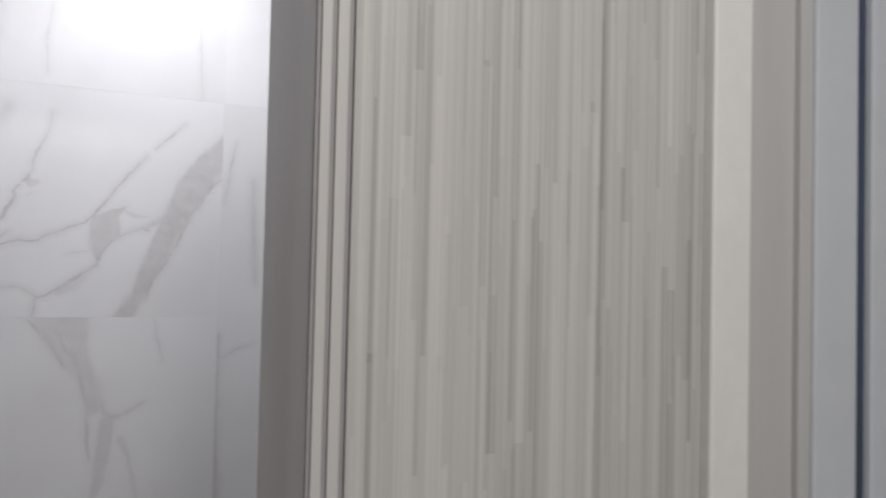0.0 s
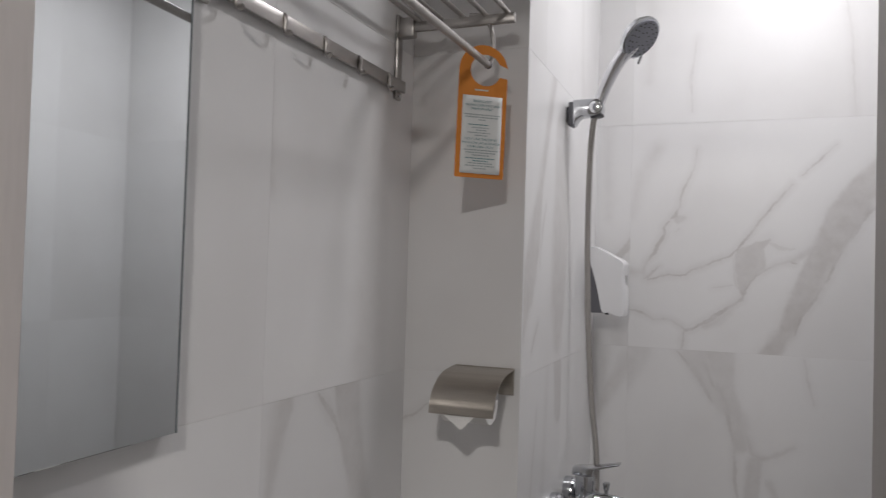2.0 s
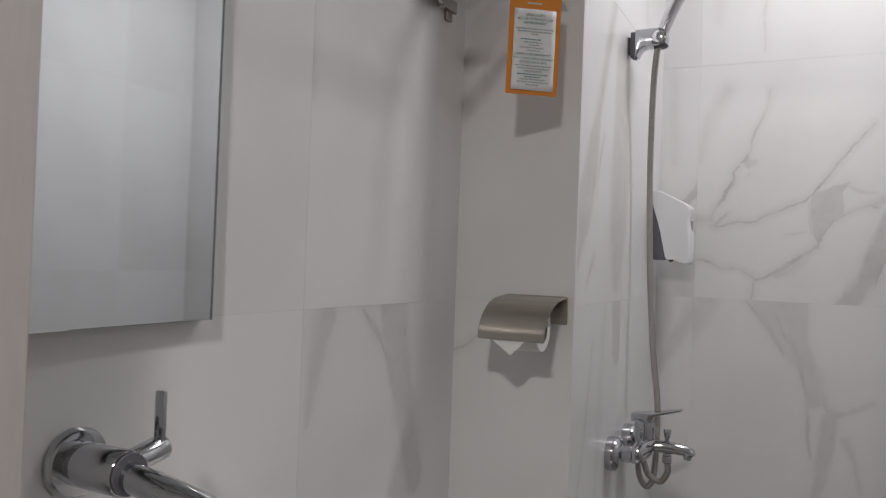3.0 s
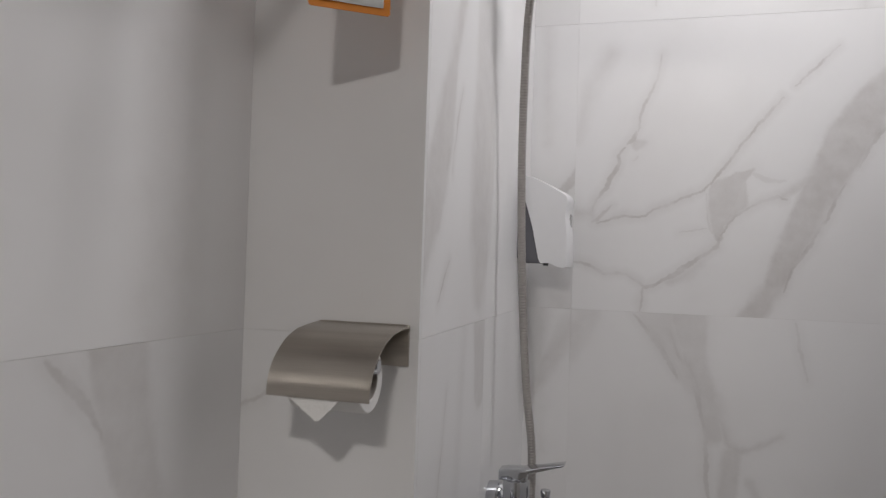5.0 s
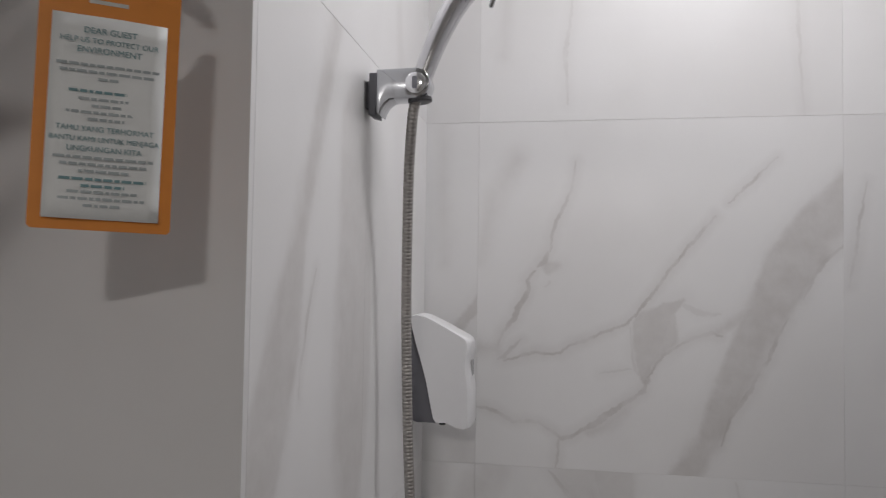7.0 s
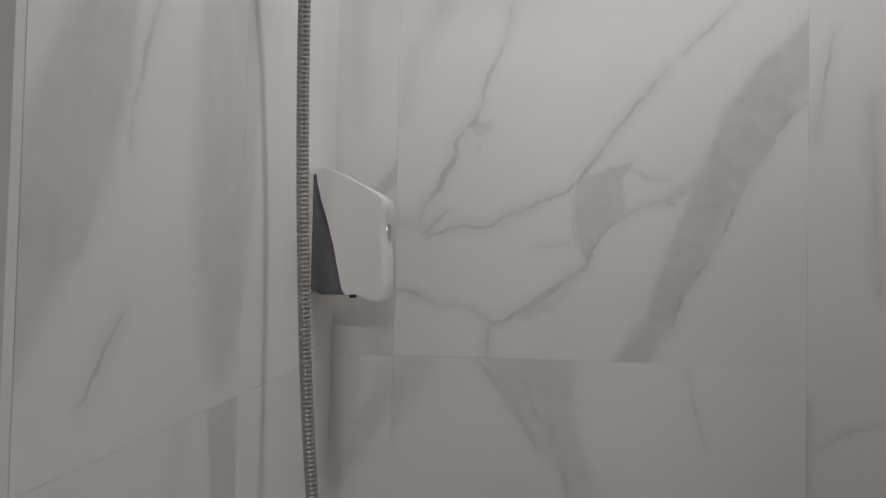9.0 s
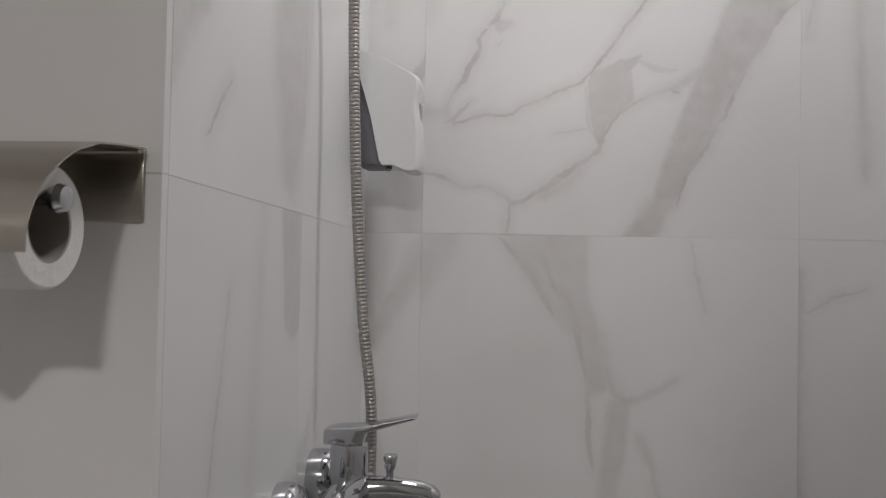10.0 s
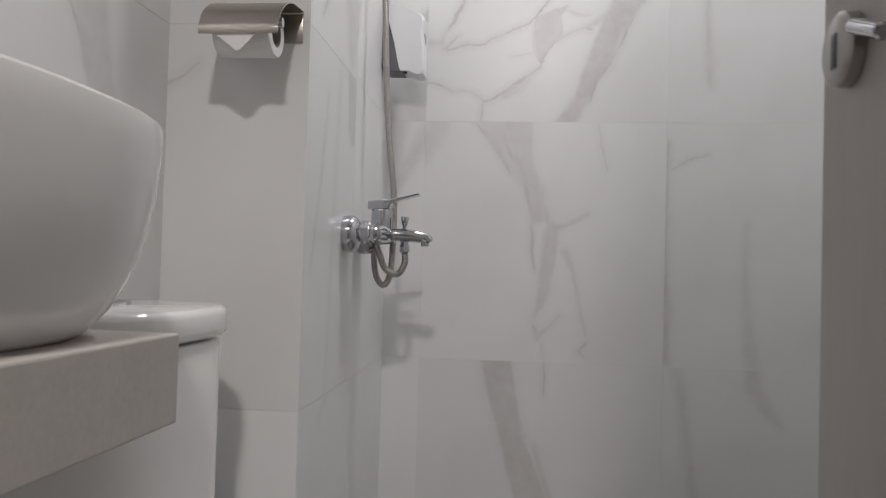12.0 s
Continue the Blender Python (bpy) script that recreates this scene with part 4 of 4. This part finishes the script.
def mixer():
    m = thing("shower_mixer", "chrome single-lever bath and shower mixer on the tiled wall", "mixer tap")
    z = 0.940
    for y in (-0.494, -0.344):
        part("rosette", turned([(-0.0075 + 0.0252 * (-0.494 - y), 0.034), (0.0, 0.0355), (0.004, 0.0355), (0.012, 0.035), (0.019, 0.030), (0.023, 0.021), (0.023, 0)], (0, y, z - 0.003), (1, 0, 0), steps=40), CHROME, m)
        part("union_nut", turned([(0.022, 0.015), (0.024, 0.017), (0.040, 0.017), (0.043, 0.014)], (0, y, z), (1, 0, 0), steps=6), CHROME, m)
    part("crossbody", turned([(0, 0.012), (0.003, 0.016), (0.020, 0.0175), (0.045, 0.021), (0.105, 0.021), (0.130, 0.0175), (0.168, 0.016), (0.172, 0.012)], (0.050, -0.504, z), (0, 1, 0), steps=36), CHROME, m)
    housing = part("cartridge_housing", turned([(0, 0.020), (0.010, 0.0215), (0.044, 0.0215), (0.048, 0.0205), (0.050, 0.017)], (0.045, -0.393, z + 0.004), (0, 0, 1), steps=36), CHROME, m)
    lever = prism([(0.018, 0.992), (0.018, 1.008), (0.030, 1.011), (0.062, 1.013), (0.121, 1.026), (0.122, 1.0235), (0.066, 1.006), (0.062, 0.992)], -0.4085, -0.3775, "y", 0.002)
    part("lever", lever, CHROME, housing, "flat chrome lever")
    path = smooth_path([(0.056, -0.394, z + 0.001), (0.085, -0.390, z + 0.002), (0.112, -0.386, z), (0.130, -0.383, z - 0.003), (0.139, -0.382, z - 0.007), (0.1425, -0.381, z - 0.011)], 0.0025)
    n = len(path)
    spout = part("spout", swept(path, [0.0145 - 0.0035 * k / n - (0.004 * max(0.0, (k / n - 0.88) / 0.12) ** 2) for k in range(n)], steps=24), CHROME, m)
    part("aerator", turned([(0, 0.0085), (0.008, 0.0085), (0.010, 0.0075), (0.010, 0)], (0.1335, -0.3825, z - 0.010), (0, 0, -1), steps=24), CHROME, spout)
    part("diverter_knob", turned([(0, 0.004), (0.008, 0.0045), (0.010, 0.006), (0.024, 0.0085), (0.026, 0.0075), (0.026, 0)], (0.0915, -0.387, z + 0.013), (0, 0, 1), steps=20), CHROME, spout)
    part("hose_outlet", turned([(0, 0.009), (0.008, 0.009), (0.008, 0.011), (0.022, 0.011), (0.024, 0.009)], (0.0915, -0.380, z - 0.010), (0, 0, -1), steps=6), CHROME, m)


mixer()


def toilet():
    t = thing("toilet", "white ceramic close-coupled toilet against the tiled wall", "toilet")
    yc = -1.075

    def d_outline(front, half, back):
        pts = [(back, -half)]
        pts += [(back + 0.02 + (front - back - 0.02) * math.cos(radians(a)) ** 0.55, half * math.copysign(abs(math.sin(radians(a))) ** 0.72, a)) for a in range(-88, 89, 8)]
        return [(x, yc + y) for x, y in pts + [(back, half)]]

    part("tank", prism(d_outline(-0.034, 0.1545, LEFT_X + 0.002), 0.40, 0.780, "z", 0.006), CERAMIC, t)
    lid = part("tank_lid", prism(d_outline(-0.026, 0.1570, LEFT_X + 0.001), 0.7835, 0.8205, "z", 0.010), CERAMIC, t, "white ceramic lid with rounded rim")
    part("flush_button", turned([(0, 0.026), (0.003, 0.025), (0.0045, 0.022), (0.0045, 0.0)], (-0.172, yc + 0.045, 0.8200), (0, 0, 1), steps=32), CHROME, lid)
    part("bowl", stacked([(0.0, 0.08, 0.10, -0.02), (0.05, 0.085, 0.105, -0.02), (0.22, 0.095, 0.12, -0.01), (0.34, 0.115, 0.165, 0.0), (0.395, 0.128, 0.182, 0.0), (0.40, 0.124, 0.178, 0.0)], (0.065, yc), 2.2, 48), CERAMIC, t)
    part("seat_lid", stacked([(0.401, 0.122, 0.175, 0), (0.405, 0.129, 0.184, 0), (0.425, 0.129, 0.184, 0), (0.432, 0.118, 0.172, 0)], (0.066, yc), 2.3, 48), WHITEPLASTIC, t)
    part("pedestal", prism([(LEFT_X + 0.003, yc - 0.10), (0.10, yc - 0.10), (0.10, yc + 0.10), (LEFT_X + 0.003, yc + 0.10)], 0.0, 0.40, "z", 0.01), CERAMIC, t)


toilet()


counter = tagged(linked("washbasin_counter", box(LEFT_X + 0.0006, -1.7195, 0.746, 0.070, -1.350, 0.8175, 0.002), STONE), "thick beige stone washbasin counter fixed to the wall", "counter")


def basin():
    b = thing("washbasin", "white ceramic vessel washbasin standing on the stone counter", "washbasin")
    c = (-0.066, -1.510)
    f = 0.8178
    outer = []
    for h, k in ((0, 0.69), (0.004, 0.725), (0.02, 0.81), (0.043, 0.882), (0.067, 0.936), (0.10, 0.975), (0.135, 0.996), (0.151, 0.999), (0.1565, 0.994), (0.159, 0.976), (0.1575, 0.950), (0.145, 0.930), (0.09, 0.84), (0.045, 0.66), (0.022, 0.40), (0.018, 0.12)):
        outer.append((f + h, 0.152 * k, 0.202 * k, 0.0))
    part("bowl", stacked(outer, c, 2.6, 96), CERAMIC, b)
    part("drain", turned([(0, 0.022), (0.003, 0.021), (0.004, 0)], (c[0], c[1], f + 0.020), (0, 0, 1), steps=28), CHROME, b)


basin()


def basin_tap():
    t = thing("basin_tap", "chrome wall-mounted basin tap with upright lever", "tap")
    x, y, z = LEFT_X, -1.590, 1.122
    part("rosette", turned([(0.0006, 0.033), (0.006, 0.033), (0.010, 0.030), (0.011, 0.022), (0.011, 0)], (x, y, z), (1, 0, 0), steps=40), CHROME, t)
    part("body", turned([(0.010, 0.021), (0.070, 0.021), (0.072, 0.0195), (0.073, 0)], (x, y, z), (1, 0, 0), steps=36), CHROME, t)
    part("collar", turned([(0.073, 0.019), (0.076, 0.019)], (x, y, z), (1, 0, 0), steps=36), GREYPLASTIC, t)
    part("cartridge", turned([(0, 0.012), (0.040, 0.012), (0.043, 0.010), (0.043, 0)], (x + 0.058, y + 0.010, z + 0.004), (0.1, 0.95, 0.25), steps=28), CHROME, t)
    path = smooth_path([(x + 0.074, y, z - 0.002), (x + 0.12, y, z - 0.008), (x + 0.165, y, z - 0.016), (x + 0.182, y, z - 0.024), (x + 0.187, y, z - 0.038)], 0.004)
    part("spout", swept(path, [0.0135] * len(path), steps=24), CHROME, t)
    part("lever", box(x + 0.058, y + 0.040, z + 0.012, x + 0.070, y + 0.0455, z + 0.068, 0.002), CHROME, t)


basin_tap()


def lock_turn():
    k = thing("door_lock_turn", "round brushed steel lock turn on the taupe door frame", "door lock")
    x, y, z = JAMB_R, -1.6895, 0.9465
    rose = part("rose", turned([(0.0004, 0.0118), (0.0042, 0.0118), (0.0055, 0.0100), (0.0055, 0)], (x, y, z), (-1, 0, 0), steps=32), TUBE, k)
    part("slot", box(x - 0.0058, y - 0.0022, z - 0.0062, x - 0.0050, y + 0.0022, z + 0.0050, 0.0002), DARKPLASTIC, rose)
    part("latch_bar", rod((x - 0.0035, y - 0.0095, z + 0.0045), (x - 0.0035, y - 0.030, z - 0.0035), 0.0026), CHROME, k)


lock_turn()


def door_catch():
    k = thing("door_catch", "small chrome door catch with dark rubber tip on the frame", "door catch")
    part("body", rod((JAMB_R + 0.0004, -1.672, 1.218), (JAMB_R - 0.010, -1.672, 1.218), 0.006, steps=20), CHROME, k)
    part("rubber_tip", turned([(0, 0.0055), (0.004, 0.005), (0.006, 0.003), (0.0065, 0)], (JAMB_R - 0.010, -1.672, 1.218), (-1, 0, 0), steps=18), DARKPLASTIC, k)


door_catch()


def downlight(place, radius):
    d = thing("downlight", "round recessed ceiling downlight", "ceiling light", "recessed downlights")
    x, y, z = place
    z += 0.012
    part("trim_ring", turned([(0.0002, radius + 0.018), (0.004, radius + 0.016), (0.006, radius + 0.004), (0.001, radius)], (x, y, z), (0, 0, -1), steps=40), WHITEPLASTIC, d)
    part("diffuser", turned([(0.0004, radius), (0.0012, radius), (0.0012, 0)], (x, y, z), (0, 0, -1), steps=40), GLOW, d)


for spot, watts, radius, colour in LAMPS:
    downlight(spot, radius)


# ---- wall and floor tiles ----
GAP, SIDE = 0.00025, 0.6
SHARED = {}


def tile_mesh(u0, u1, v0, v1, print_name):
    key = (round(u0, 4), round(u1, 4), round(v0, 4), round(v1, 4), print_name)
    if key not in SHARED:
        bm = box(u0 + 0.5 * GAP, 0, v0 + GAP, u1 - 0.5 * GAP, SKIN - 0.0008, v1 - GAP)
        bmesh.ops.bevel(bm, geom=[e for e in bm.edges if all(v.co.y < 1e-5 for v in e.verts)], offset=0.00022, segments=1, affect="EDGES")
        me = bpy.data.meshes.new("tile")
        bm.to_mesh(me)
        bm.free()
        me.materials.append(TILES[print_name])
        SHARED[key] = me
    return SHARED[key]


def lay(wall, origin, turn, u_from, u_to, joint, rows):
    """Tiles a wall face: origin is u = 0 on the face, turn its heading, joint one vertical joint; rows are (z of the row's foot, shift, prints from left to right)."""
    for z, shift, prints in rows:
        first = joint + shift - SIDE * math.ceil((joint + shift - u_from) / SIDE - 1e-6)
        k = 0
        while first + k * SIDE < u_to - 1e-6:
            a = first + k * SIDE
            u0, u1 = max(u_from, a), min(u_to, a + SIDE)
            v0, v1 = max(0.0, z) - z, min(BATH_CEILING, z + SIDE) - z
            if u1 - u0 > 0.004 and v1 - v0 > 0.004:
                me = tile_mesh(u0 - a, u1 - a, v0, v1, prints[min(k, len(prints) - 1)])
                ob = new("tile", me)
                ob.parent = wall
                ob.matrix_world = Matrix.Translation(origin) @ pose(0, 0, 0, 0, 0, turn) @ pose(a, 0, z)
            k += 1


R0, R1, R2, R3, R4 = -0.55, 0.05, 0.65, 1.25, 1.85
# shower wall
lay(wall_back, (0, 0, 0), 0, -LEAN - SKIN, RIGHT_X, 0.075, [
    (R0, 0, ("wisp",)), (R1, 0, ("clear", "slash", "plume_foot")), (R2, 0, ("vein_shade", "fork", "plume")), (R3, 0, ("nook", "band", "wisp")), (R4, 0, ("pale", "loft", "clear"))])
# wall with the mixer, seen from the shower: u runs towards the shower wall
lay(wall_column, (0, COLUMN_Y, 0), 90 + math.degrees(math.atan2(LEAN, -COLUMN_Y)), SKIN, math.hypot(COLUMN_Y, LEAN), 0.14, [
    (R0, 0, ("clear",)), (R1, 0.225, ("pale", "clear")), (R2, 0.225, ("flue", "clear")), (R3, 0.225, ("sheer", "sheer_end")), (R4, 0, ("pale", "pale"))])
# narrow wall with the paper holder
lay(wall_column, (0, COLUMN_Y, 0), 0, LEFT_X - SKIN, 0.0, -0.60, [
    (R0, 0, ("pale",)), (R1, 0, ("clear",)), (R2, 0, ("narrow",)), (R3, 0, ("clear",)), (R4, 0, ("wisp",))])
# mirror wall
lay(wall_left, (LEFT_X, 0, 0), 90, -1.735, COLUMN_Y, -1.247, [
    (R0, 0, ("wisp",)), (R1, 0, ("slash", "wisp")), (R2, 0, ("plume", "left_low")), (R3, 0, ("clear", "left_high")), (R4, 0, ("pale", "clear"))])
# far side wall
lay(wall_right, (RIGHT_X, 0, 0), -90, 0.0, -DOOR_IN, 0.3, [(row, 0, ("clear",)) for row in (R0, R1, R2, R3, R4)])

for i in range(6):
    for j in range(5):
        x0, y0 = LEFT_X + 0.3 * i, -0.3 * (j + 1)
        if x0 >= RIGHT_X:
            continue
        x1 = min(x0 + 0.3, RIGHT_X)
        if y0 + 0.3 > COLUMN_Y and x1 <= 0.0:
            continue
        lo = max(x0, 0.0) if y0 + 0.3 > COLUMN_Y + 0.2 else x0
        bm = box(lo + 0.0015, y0 + 0.0015, -0.006, x1 - 0.0015, y0 + 0.2985, 0.002, 0.0008, segments=1)
        part("floor_tile", bm, FLOORTILE, floor, "", False)
